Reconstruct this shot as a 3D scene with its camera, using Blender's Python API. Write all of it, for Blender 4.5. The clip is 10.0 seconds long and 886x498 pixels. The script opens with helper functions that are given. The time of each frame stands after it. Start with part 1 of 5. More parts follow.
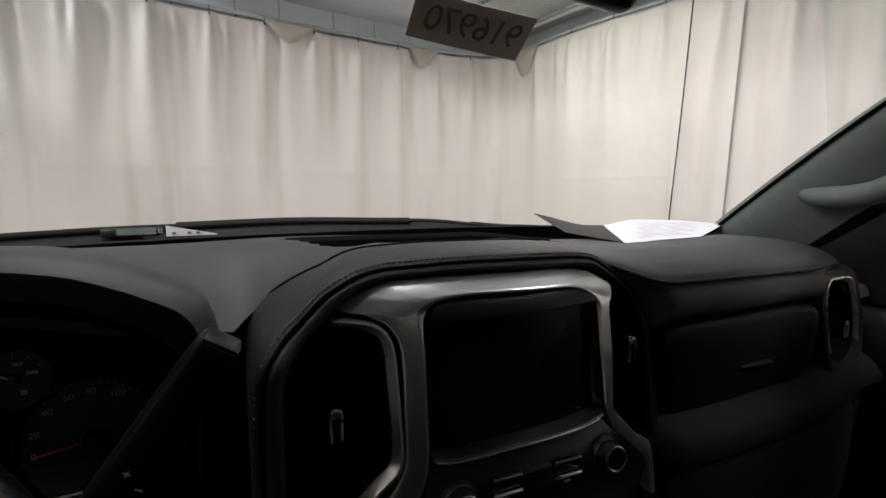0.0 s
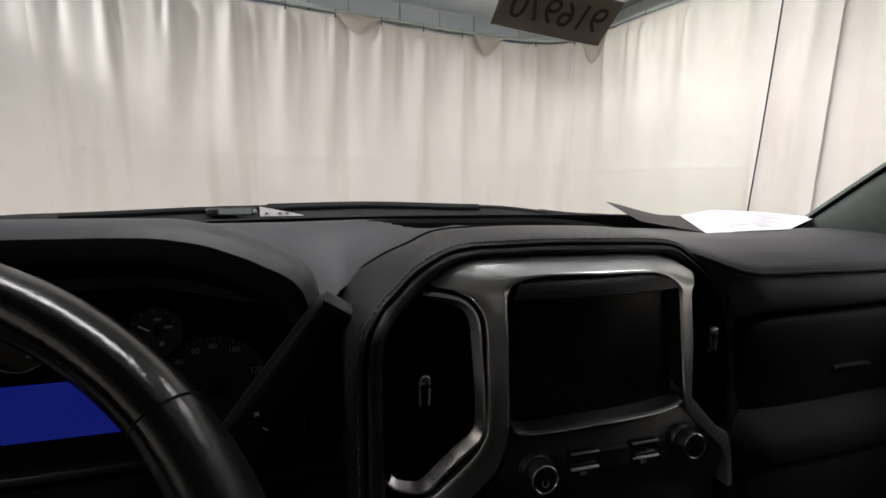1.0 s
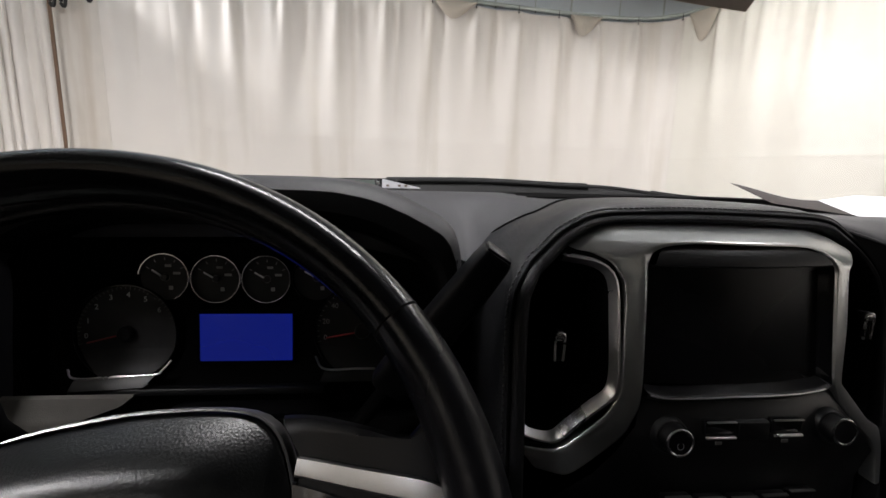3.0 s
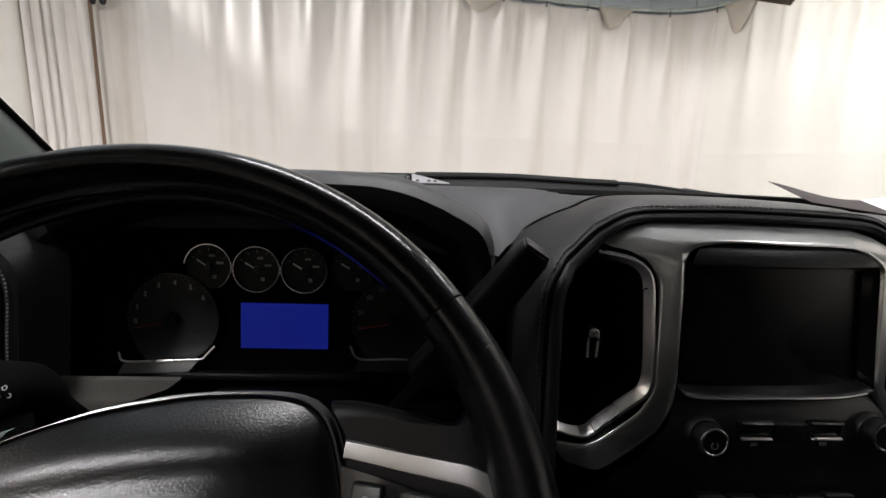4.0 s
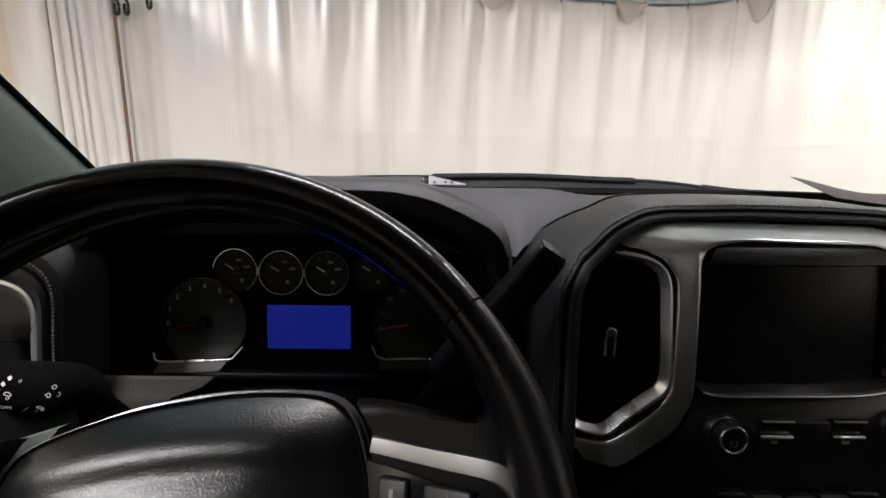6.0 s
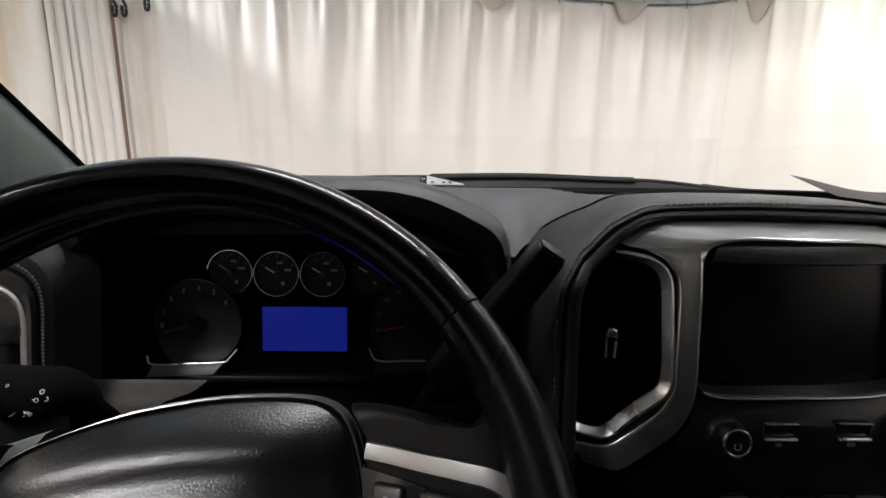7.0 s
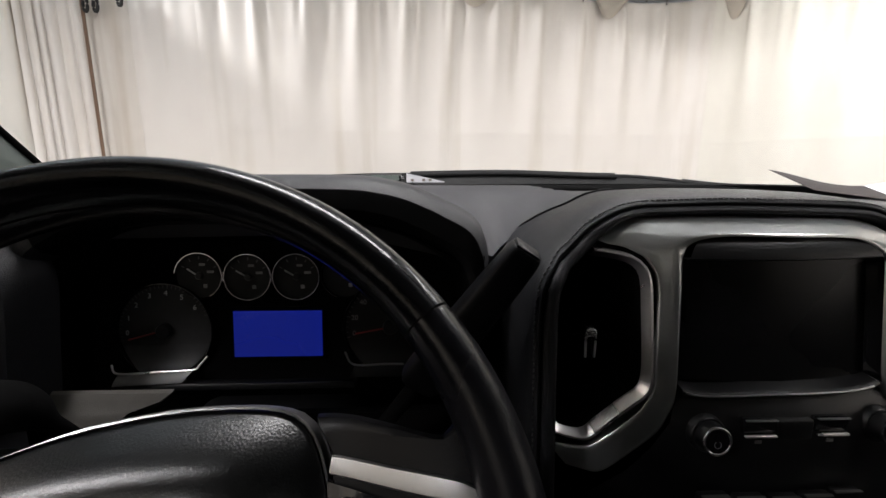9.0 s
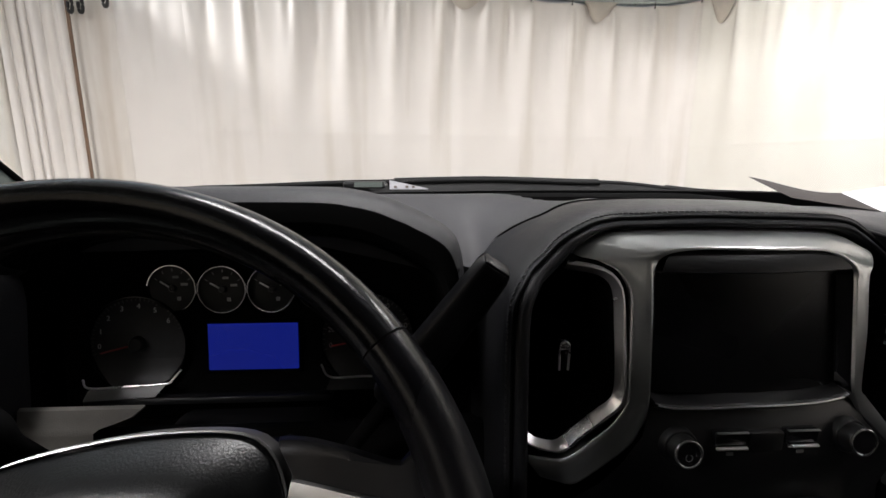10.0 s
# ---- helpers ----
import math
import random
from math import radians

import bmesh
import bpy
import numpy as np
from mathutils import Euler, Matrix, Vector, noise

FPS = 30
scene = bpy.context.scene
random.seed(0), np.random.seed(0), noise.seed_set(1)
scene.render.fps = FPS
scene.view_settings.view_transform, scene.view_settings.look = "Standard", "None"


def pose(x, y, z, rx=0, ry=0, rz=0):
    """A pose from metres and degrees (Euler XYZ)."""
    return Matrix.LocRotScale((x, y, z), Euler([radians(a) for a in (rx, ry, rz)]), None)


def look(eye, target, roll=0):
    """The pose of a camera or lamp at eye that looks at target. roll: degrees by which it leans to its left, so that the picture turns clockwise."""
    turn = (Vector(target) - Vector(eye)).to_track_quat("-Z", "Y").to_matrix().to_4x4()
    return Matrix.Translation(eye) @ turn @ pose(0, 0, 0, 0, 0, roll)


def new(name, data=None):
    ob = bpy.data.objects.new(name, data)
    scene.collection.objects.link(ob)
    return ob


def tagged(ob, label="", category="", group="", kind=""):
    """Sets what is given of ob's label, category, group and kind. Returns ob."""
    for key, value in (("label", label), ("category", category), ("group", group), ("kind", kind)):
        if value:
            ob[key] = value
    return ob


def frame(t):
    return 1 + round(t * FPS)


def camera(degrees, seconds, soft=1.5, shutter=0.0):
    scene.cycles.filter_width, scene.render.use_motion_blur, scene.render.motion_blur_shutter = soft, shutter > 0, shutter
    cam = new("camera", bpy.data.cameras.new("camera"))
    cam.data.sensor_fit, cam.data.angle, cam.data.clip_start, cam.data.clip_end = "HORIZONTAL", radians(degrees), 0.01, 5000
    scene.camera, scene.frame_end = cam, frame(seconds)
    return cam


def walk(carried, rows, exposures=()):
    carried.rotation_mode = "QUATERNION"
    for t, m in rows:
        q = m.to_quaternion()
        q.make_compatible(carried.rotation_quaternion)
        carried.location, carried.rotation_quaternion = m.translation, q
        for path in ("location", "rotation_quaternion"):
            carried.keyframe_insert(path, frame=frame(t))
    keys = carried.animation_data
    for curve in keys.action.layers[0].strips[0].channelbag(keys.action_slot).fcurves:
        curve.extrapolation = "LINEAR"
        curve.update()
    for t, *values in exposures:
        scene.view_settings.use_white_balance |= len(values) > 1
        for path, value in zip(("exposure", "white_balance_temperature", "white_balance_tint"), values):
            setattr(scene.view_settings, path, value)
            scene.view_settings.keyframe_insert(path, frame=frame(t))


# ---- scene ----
cam = camera(90.5, 10.0)
PATH = [
    (0, (-0.216, 0.185, 1.398), (0.535, 2.023, 1.154), -0.3),
    (0.5, (-0.224, 0.19, 1.39), (0.401, 2.07, 1.122), 0.2),
    (1, (-0.249, 0.174, 1.392), (0.265, 2.085, 1.102), 0.4),
    (1.5, (-0.28, 0.158, 1.388), (0.041, 2.108, 1.082), 0.0),
    (2, (-0.288, 0.169, 1.374), (-0.024, 2.125, 1.052), 1.0),
    (2.5, (-0.292, 0.163, 1.378), (-0.061, 2.121, 1.04), 0.9),
    (3, (-0.313, 0.156, 1.37), (-0.137, 2.118, 1.021), 1.5),
    (4.5, (-0.33, 0.147, 1.371), (-0.277, 2.11, 0.99), 1.7),
    (5, (-0.334, 0.142, 1.371), (-0.304, 2.105, 0.99), 1.3),
    (5.5, (-0.331, 0.139, 1.377), (-0.316, 2.102, 0.992), 1.0),
    (7, (-0.327, 0.147, 1.374), (-0.317, 2.111, 0.996), 0.6),
    (7.5, (-0.317, 0.151, 1.379), (-0.297, 2.115, 1.0), 0.4),
    (8, (-0.317, 0.154, 1.377), (-0.282, 2.116, 0.993), 0.2),
    (8.5, (-0.315, 0.157, 1.377), (-0.262, 2.119, 0.992), 0.0),
    (9, (-0.316, 0.159, 1.374), (-0.247, 2.12, 0.985), 0.1),
    (9.5, (-0.316, 0.16, 1.372), (-0.234, 2.12, 0.983), 0.2),
    (10, (-0.298, 0.162, 1.385), (-0.199, 2.122, 0.999), 0.1),
]
walk(cam, [(t, look(eye, target, roll)) for t, eye, target, roll in PATH],
     exposures=[(0.0, -0.57), (0.5, -0.42), (1.5, -0.28), (3.0, -0.12), (5.0, 0.02), (10.0, 0.07)])

# ---- light ----
world = bpy.data.worlds.new("world")
scene.world = world
world.use_nodes = True
world.node_tree.nodes["Background"].inputs[0].default_value = (0.5, 0.5, 0.5, 1)
world.node_tree.nodes["Background"].inputs[1].default_value = 0.02


def area_lamp(name, m, sx, sy, watts, colour):
    d = bpy.data.lights.new(name, "AREA")
    d.shape, d.size, d.size_y, d.energy, d.color = "RECTANGLE", sx, sy, watts, colour
    ob = new(name, d)
    ob.matrix_world = m
    return ob


CEIL = 2.64
# x, y, turn, watts of the ceiling lights over the bay
LIGHTS = [(-0.2, 1.1, 95, 26), (1.25, 2.05, 14, 18), (-1.95, -0.4, 0, 124), (1.05, -0.3, 0, 58)]
for lx, ly, lt, lw in LIGHTS:
    area_lamp("ceiling_lamp", pose(lx, ly, CEIL - 0.075, 0, 0, lt), 0.25, 1.2, lw, (1.0, 0.963, 0.985))
# hall floodlight outside the bay; it shines in over the side curtain
FLOOD, FLOOD_AIM = Vector((-4.16, 1.25, 3.40)), Vector((-1.0, 3.05, 2.1))
area_lamp("hall_floodlight", Matrix.Translation(FLOOD) @ (FLOOD_AIM - FLOOD).to_track_quat("-Z", "Y").to_matrix().to_4x4(), 0.40, 0.26, 130, (1.0, 0.97, 1.0))


# ---- materials ----
def material(name, colour, rough=0.5, metal=0.0, vary=0.15, grain=60.0, bump=0.0, bump_scale=400.0, rough_vary=0.08,
             coat=0.0, spec=0.5, stain=None, stain_scale=2.0, stain_amount=0.0, stain_from=0.53, voronoi=False):
    m = bpy.data.materials.new(name)
    m.use_nodes = True
    nt = m.node_tree
    b = nt.nodes["Principled BSDF"]
    b.inputs["Metallic"].default_value = metal
    b.inputs["Coat Weight"].default_value = coat
    b.inputs["Specular IOR Level"].default_value = spec
    tc = nt.nodes.new("ShaderNodeTexCoord")
    n1 = nt.nodes.new("ShaderNodeTexNoise")
    n1.inputs["Scale"].default_value, n1.inputs["Detail"].default_value = grain, 6
    nt.links.new(tc.outputs["Object"], n1.inputs["Vector"])
    n2 = nt.nodes.new("ShaderNodeTexNoise")
    n2.inputs["Scale"].default_value, n2.inputs["Detail"].default_value = grain * 0.08, 3
    nt.links.new(tc.outputs["Object"], n2.inputs["Vector"])
    add = nt.nodes.new("ShaderNodeMath")
    add.operation = "ADD"
    nt.links.new(n1.outputs["Fac"], add.inputs[0])
    nt.links.new(n2.outputs["Fac"], add.inputs[1])
    rng = nt.nodes.new("ShaderNodeMapRange")
    rng.inputs["From Min"].default_value, rng.inputs["From Max"].default_value = 0.6, 1.4
    rng.inputs["To Min"].default_value, rng.inputs["To Max"].default_value = 1 - vary, 1 + vary
    nt.links.new(add.outputs[0], rng.inputs["Value"])
    mul = nt.nodes.new("ShaderNodeVectorMath")
    mul.operation = "SCALE"
    mul.inputs[0].default_value = colour
    nt.links.new(rng.outputs[0], mul.inputs["Scale"])
    out = mul.outputs[0]
    if stain:
        n3 = nt.nodes.new("ShaderNodeTexNoise")
        n3.inputs["Scale"].default_value, n3.inputs["Detail"].default_value = stain_scale, 5
        mp = nt.nodes.new("ShaderNodeMapping")
        mp.inputs["Scale"].default_value = (1, 1, 0.05)
        nt.links.new(tc.outputs["Object"], mp.inputs[0])
        nt.links.new(mp.outputs[0], n3.inputs["Vector"])
        r3 = nt.nodes.new("ShaderNodeMapRange")
        r3.inputs["From Min"].default_value, r3.inputs["From Max"].default_value = stain_from, stain_from + 0.17
        r3.inputs["To Max"].default_value = stain_amount
        nt.links.new(n3.outputs["Fac"], r3.inputs["Value"])
        mix = nt.nodes.new("ShaderNodeMix")
        mix.data_type = "RGBA"
        nt.links.new(r3.outputs[0], mix.inputs["Factor"])
        nt.links.new(out, mix.inputs["A"])
        mix.inputs["B"].default_value = (*stain, 1)
        out = mix.outputs["Result"]
    nt.links.new(out, b.inputs["Base Color"])
    rr = nt.nodes.new("ShaderNodeMapRange")
    rr.inputs["From Min"].default_value, rr.inputs["From Max"].default_value = 0.3, 0.7
    rr.inputs["To Min"].default_value, rr.inputs["To Max"].default_value = max(0.02, rough - rough_vary), min(1, rough + rough_vary)
    nt.links.new(n2.outputs["Fac"], rr.inputs["Value"])
    nt.links.new(rr.outputs[0], b.inputs["Roughness"])
    if bump:
        if voronoi:
            v = nt.nodes.new("ShaderNodeTexVoronoi")
            v.inputs["Scale"].default_value = bump_scale
            h = v.outputs["Distance"]
        else:
            v = nt.nodes.new("ShaderNodeTexNoise")
            v.inputs["Scale"].default_value, v.inputs["Detail"].default_value = bump_scale, 4
            h = v.outputs["Fac"]
        nt.links.new(tc.outputs["Object"], v.inputs["Vector"])
        bp = nt.nodes.new("ShaderNodeBump")
        bp.inputs["Strength"].default_value, bp.inputs["Distance"].default_value = bump, 0.001
        nt.links.new(h, bp.inputs["Height"])
        nt.links.new(bp.outputs[0], b.inputs["Normal"])
    return m


def glowing(name, colour, strength, base=(0.01, 0.01, 0.012)):
    m = material(name, base, 0.25, vary=0.0)
    b = m.node_tree.nodes["Principled BSDF"]
    b.inputs["Emission Color"].default_value = (*colour, 1)
    b.inputs["Emission Strength"].default_value = strength
    return m


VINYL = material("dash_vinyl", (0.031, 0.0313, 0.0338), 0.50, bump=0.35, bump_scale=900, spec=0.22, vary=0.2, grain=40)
# dash vinyl again, darkened for the shade on the lower passenger side
FACE = material("shaded_matt_vinyl", (0.006, 0.0061, 0.0065), 0.56, bump=0.3, bump_scale=900, spec=0.06, vary=0.2, grain=40)
LEATHER = material("grained_leather", (0.012, 0.0124, 0.0138), 0.42, bump=0.40, bump_scale=1000, voronoi=True, vary=0.2, grain=50, spec=0.16)
PAD = material("pebbled_airbag_vinyl", (0.004, 0.0045, 0.0048), 0.34, spec=0.55, bump=0.30, bump_scale=700, vary=0.15, rough_vary=0.04)
WHEEL = material("worn_wheel_leather", (0.0034, 0.0034, 0.0046), 0.25, spec=0.33, bump=0.20, bump_scale=260, vary=0.4, grain=110, rough_vary=0.10)
PLASTIC = material("black_plastic", (0.006, 0.006, 0.0066), 0.36, bump=0.12, bump_scale=900, spec=0.38)
# matt near black; in recesses and gaps it also stands in for shade
CAVITY = material("recess_black_plastic", (0.0025, 0.0025, 0.0025), 0.95, bump=0.1, bump_scale=700, spec=0.05, rough_vary=0.03)
GLOSS = material("gloss_black_plastic", (0.008, 0.008, 0.009), 0.12, rough_vary=0.05)
GLASS_BLACK = material("screen_glass", (0.003, 0.003, 0.0035), 0.30, rough_vary=0.06, vary=0.1, spec=0.3)
BEZEL = material("satin_bezel_paint", (0.74, 0.755, 0.75), 0.29, 0.96, vary=0.03, grain=200, rough_vary=0.015, bump=0.03, bump_scale=1500)
SPOKE = material("matt_black_moulding", (0.004, 0.004, 0.0045), 0.38, bump=0.1, bump_scale=900, spec=0.09)
SILVER = material("satin_silver_paint", (0.80, 0.775, 0.775), 0.30, 0.92, vary=0.05, grain=200, bump=0.03, bump_scale=1500)
GREY_METAL = material("dark_grey_metallic_paint", (0.20, 0.20, 0.195), 0.38, 0.8, vary=0.05, grain=200)
SPOKE_TRIM = material("satin_grey_trim_paint", (0.22, 0.217, 0.212), 0.42, 0.9, vary=0.04, grain=200, rough_vary=0.03, bump=0.03, bump_scale=1500)
PAD_TRIM = material("satin_pad_trim_paint", (0.215, 0.213, 0.212), 0.36, 0.9, vary=0.04, grain=200, bump=0.03, bump_scale=1500)
CHROME = material("chrome", (0.80, 0.80, 0.81), 0.20, 1.0, vary=0.03)
PILLAR = material("grey_pillar_trim", (0.120, 0.140, 0.128), 0.75, bump=0.25, bump_scale=1200, vary=0.12, spec=0.3)
HEADLINER = material("grey_headliner", (0.30, 0.30, 0.29), 0.9, bump=0.2, bump_scale=900)
KNEE = material("brown_grey_trim", (0.070, 0.066, 0.059), 0.5, bump=0.25, bump_scale=800, vary=0.15)
PALE_THREAD = material("grey_thread", (0.16, 0.16, 0.16), 0.6)
THREAD = material("dark_thread", (0.045, 0.045, 0.046), 0.5)
RUBBER = material("black_rubber", (0.010, 0.010, 0.010), 0.7, bump=0.2, bump_scale=300, spec=0.15)
PAINT = material("truck_paint", (0.02, 0.02, 0.022), 0.2, 0.3, coat=0.6)
CURTAIN = material("cream_curtain_vinyl", (0.735, 0.69, 0.645), 0.55, bump=0.06, bump_scale=250, vary=0.05, grain=18,
                   stain=(0.50, 0.44, 0.35), stain_scale=9, stain_amount=0.34, stain_from=0.50)
CURTAIN_YELLOW = material("yellowed_curtain_vinyl", (0.725, 0.69, 0.635), 0.55, bump=0.06, bump_scale=250, vary=0.06, grain=18,
                          stain=(0.62, 0.45, 0.24), stain_scale=9, stain_amount=0.55, stain_from=0.42)
CURTAIN_CORNER = material("creamy_corner_vinyl", (0.72, 0.69, 0.625), 0.55, bump=0.06, bump_scale=250, vary=0.05, grain=18)
CURTAIN_DIRTY = material("soiled_curtain_vinyl", (0.66, 0.61, 0.55), 0.55, bump=0.06, bump_scale=250, vary=0.08, grain=18,
                         stain=(0.42, 0.34, 0.25), stain_scale=11, stain_amount=0.7, stain_from=0.47)
CURTAIN_BACK = material("darker_curtain_vinyl", (0.50, 0.45, 0.385), 0.6, bump=0.06, bump_scale=250, vary=0.15, grain=14)
STRAP = material("brown_strap", (0.16, 0.10, 0.065), 0.8, bump=0.3, bump_scale=500)
CORD = material("black_cord", (0.015, 0.014, 0.013), 0.7)
STEEL = material("galvanised_steel", (0.50, 0.55, 0.53), 0.5, 0.15, vary=0.18, grain=30, bump=0.05, bump_scale=60)
CEILING = material("pale_ceiling_sheet", (0.70, 0.76, 0.81), 0.7, vary=0.1, grain=8, bump=0.1, bump_scale=30)
CONCRETE = material("concrete_floor", (0.22, 0.21, 0.20), 0.6, vary=0.2, grain=12, bump=0.2, bump_scale=40)
PAPER = material("white_paper", (0.55, 0.55, 0.575), 0.7, vary=0.03, bump=0.04, bump_scale=150)
PAPER_GREY = material("grey_brochure_paper", (0.055, 0.05, 0.048), 0.9, vary=0.06, spec=0.05)
INK = material("grey_print", (0.46, 0.46, 0.49), 0.7, vary=0.05)
LABEL = material("label_back", (0.46, 0.39, 0.31), 0.7, vary=0.12, grain=25)
LABEL_INK = material("label_ink", (0.12, 0.09, 0.065), 0.7, vary=0.1)
WHITE_MARK = material("white_marking", (0.55, 0.55, 0.55), 0.5, vary=0.05)
GREY_MARK = material("faint_grey_marking", (0.20, 0.20, 0.20), 0.5, vary=0.05)
# dial face darkened for the shade under the hood
DIAL_SHADE = material("shaded_dial_face", (0.009, 0.0089, 0.0089), 0.5, spec=0.25, vary=0.2, grain=120)
# paler foot: light falling on the tachometer's sill, put into the colour
DIAL_FOOT = material("lit_dial_foot", (0.085, 0.083, 0.081), 0.45, vary=0.1)
TICK = material("dim_tick_marking", (0.085, 0.085, 0.085), 0.5)
RED = material("red_needle", (0.35, 0.03, 0.03), 0.4, vary=0.1)
# lighter dial face for the tachometer, which light reaches from the left
DIAL = material("lit_dial_face", (0.036, 0.0356, 0.0358), 0.5, spec=0.25, vary=0.2, grain=120)
WHITE_PLASTIC = material("white_plastic", (0.7, 0.7, 0.68), 0.5)
BLUE_LCD = glowing("lit_blue_display", (0.012, 0.026, 0.40), 0.36)
TUBE = glowing("light_tube", (1.0, 0.955, 0.88), 9.0, (0.8, 0.8, 0.8))


def glass_material():
    m = bpy.data.materials.new("window_glass")
    m.use_nodes = True
    nt = m.node_tree
    nt.nodes.remove(nt.nodes["Principled BSDF"])
    out = nt.nodes["Material Output"]
    tr, gl, mx = (nt.nodes.new(n) for n in ("ShaderNodeBsdfTransparent", "ShaderNodeBsdfGlossy", "ShaderNodeMixShader"))
    tr.inputs[0].default_value = (0.93, 0.95, 0.94, 1)
    gl.inputs["Roughness"].default_value = 0.02
    mx.inputs[0].default_value = 0.03
    nt.links.new(tr.outputs[0], mx.inputs[1])
    nt.links.new(gl.outputs[0], mx.inputs[2])
    nt.links.new(mx.outputs[0], out.inputs[0])
    return m


GLASS = glass_material()


# ---- building helpers ----
def part(name, bm, mat, parent=None, label="", smooth=True, angle=40):
    me = bpy.data.meshes.new(name)
    bmesh.ops.recalc_face_normals(bm, faces=bm.faces)
    for f in bm.faces:
        f.smooth = smooth
    if smooth:
        for e in bm.edges:
            if len(e.link_faces) == 2 and e.calc_face_angle(0) > radians(angle):
                e.smooth = False
    bm.to_mesh(me)
    bm.free()
    me.materials.append(mat)
    ob = new(name, me)
    if parent:
        ob.parent = parent
    if label:
        tagged(ob, label)
    return ob


def thing(name, label, category, group="", at=(0, 0, 0)):
    ob = new(name)
    ob.empty_display_size = 0.05
    ob.location = at
    return tagged(ob, label, category, group)


def grid(rows, close_rows=False, close_cols=False, bm=None):
    """Faces between rows of points; every row has the same length."""
    bm = bm or bmesh.new()
    vs = [[bm.verts.new(p) for p in r] for r in rows]
    n, k = len(vs), len(vs[0])
    for i in range(n if close_rows else n - 1):
        for j in range(k if close_cols else k - 1):
            q = [vs[i][j], vs[i][(j + 1) % k], vs[(i + 1) % n][(j + 1) % k], vs[(i + 1) % n][j]]
            bm.faces.new(q)
    return bm


def thicken(bm, d):
    """Gives an open sheet a thickness d."""
    bmesh.ops.recalc_face_normals(bm, faces=bm.faces)
    bmesh.ops.solidify(bm, geom=bm.faces[:], thickness=d)
    return bm


def box(cx, cy, cz, sx, sy, sz, bevel=0.0, seg=3, m=None, bm=None):
    bm = bm or bmesh.new()
    t = Matrix.LocRotScale((cx, cy, cz), None, (sx, sy, sz))
    r = bmesh.ops.create_cube(bm, size=1, matrix=t if m is None else m @ t)
    if bevel:
        es = {e for v in r["verts"] for e in v.link_edges}
        bmesh.ops.bevel(bm, geom=list(es), offset=bevel, segments=seg, profile=0.5, affect="EDGES")
    return bm


def smooth_path(pts, n, closed=False):
    """n points along a Catmull-Rom curve through pts, evenly spaced."""
    ps = [Vector(p) for p in pts]
    k = len(ps)
    fine = []
    for i in range(k if closed else k - 1):
        a = ps[(i - 1) % k] if closed or i > 0 else ps[0] * 2 - ps[1]
        b, c = ps[i], ps[(i + 1) % k]
        d = ps[(i + 2) % k] if closed or i < k - 2 else c * 2 - b
        for s in range(16):
            u = s / 16
            fine.append(0.5 * ((2 * b) + (c - a) * u + (2 * a - 5 * b + 4 * c - d) * u * u + (3 * b - a - 3 * c + d) * u ** 3))
    fine.append(ps[0] if closed else ps[-1])
    ln = [0]
    for a, b in zip(fine, fine[1:]):
        ln.append(ln[-1] + (b - a).length)
    out, j = [], 0
    for i in range(n):
        s = ln[-1] * i / (n if closed else n - 1)
        while j < len(ln) - 2 and ln[j + 1] < s:
            j += 1
        w = (s - ln[j]) / max(1e-9, ln[j + 1] - ln[j])
        out.append(fine[j].lerp(fine[j + 1], min(1, w)))
    return out


def tube(path, radius, sides=10, closed=False, squash=1.0, up=Vector((0, 0, 1)), caps=True, bm=None):
    """A tube along a path; radius is a number or a function of 0..1; squash flattens it along up."""
    bm = bm or bmesh.new()
    n, rows = len(path), []
    for i, p in enumerate(path):
        a = path[(i - 1) % n] if closed or i else path[0]
        b = path[(i + 1) % n] if closed or i < n - 1 else path[-1]
        t = (b - a).normalized()
        s = t.cross(up)
        s = s.normalized() if s.length > 1e-4 else Vector((1, 0, 0))
        w = s.cross(t).normalized()
        r = radius(i / max(1, n - 1)) if callable(radius) else radius
        rows.append([p + s * (r * math.cos(q)) + w * (r * squash * math.sin(q)) for q in (2 * math.pi * j / sides for j in range(sides))])
    grid(rows, closed, True, bm)
    if caps and not closed:
        bm.verts.ensure_lookup_table()
        bm.faces.new([v for v in bm.verts[-len(rows) * sides:][:sides]])
        bm.faces.new([v for v in bm.verts[-sides:]][::-1])
    return bm


def disc(r, depth, m, sides=32, r2=None, bevel=0.0, bm=None):
    """A cylinder along local z from 0 to depth, posed by m."""
    bm = bm or bmesh.new()
    r2 = r if r2 is None else r2
    prof = [(0.0001, 0), (r, 0), (r2, depth - bevel), (r2 - bevel, depth), (0.0001, depth)]
    rows = [[m @ Vector((a * math.cos(q), a * math.sin(q), z)) for a, z in prof] for q in (2 * math.pi * i / sides for i in range(sides))]
    return grid(rows, True, False, bm)


def ring(r_in, r_out, depth, m, sides=40, a0=0.0, a1=360.0, bm=None):
    """A ring with a rounded face, local z out, or the arc of it from a0 to a1 degrees."""
    prof = [(r_in, 0), (r_in, depth * 0.6), (r_in * 0.7 + r_out * 0.3, depth), (r_in * 0.3 + r_out * 0.7, depth), (r_out, depth * 0.6), (r_out, 0)]
    full = a1 - a0 >= 360
    rows = [[m @ Vector((a * math.cos(q), a * math.sin(q), z)) for a, z in prof]
            for q in (radians(a0 + (a1 - a0) * i / (sides if full else sides - 1)) for i in range(sides))]
    return grid(rows, full, True, bm)


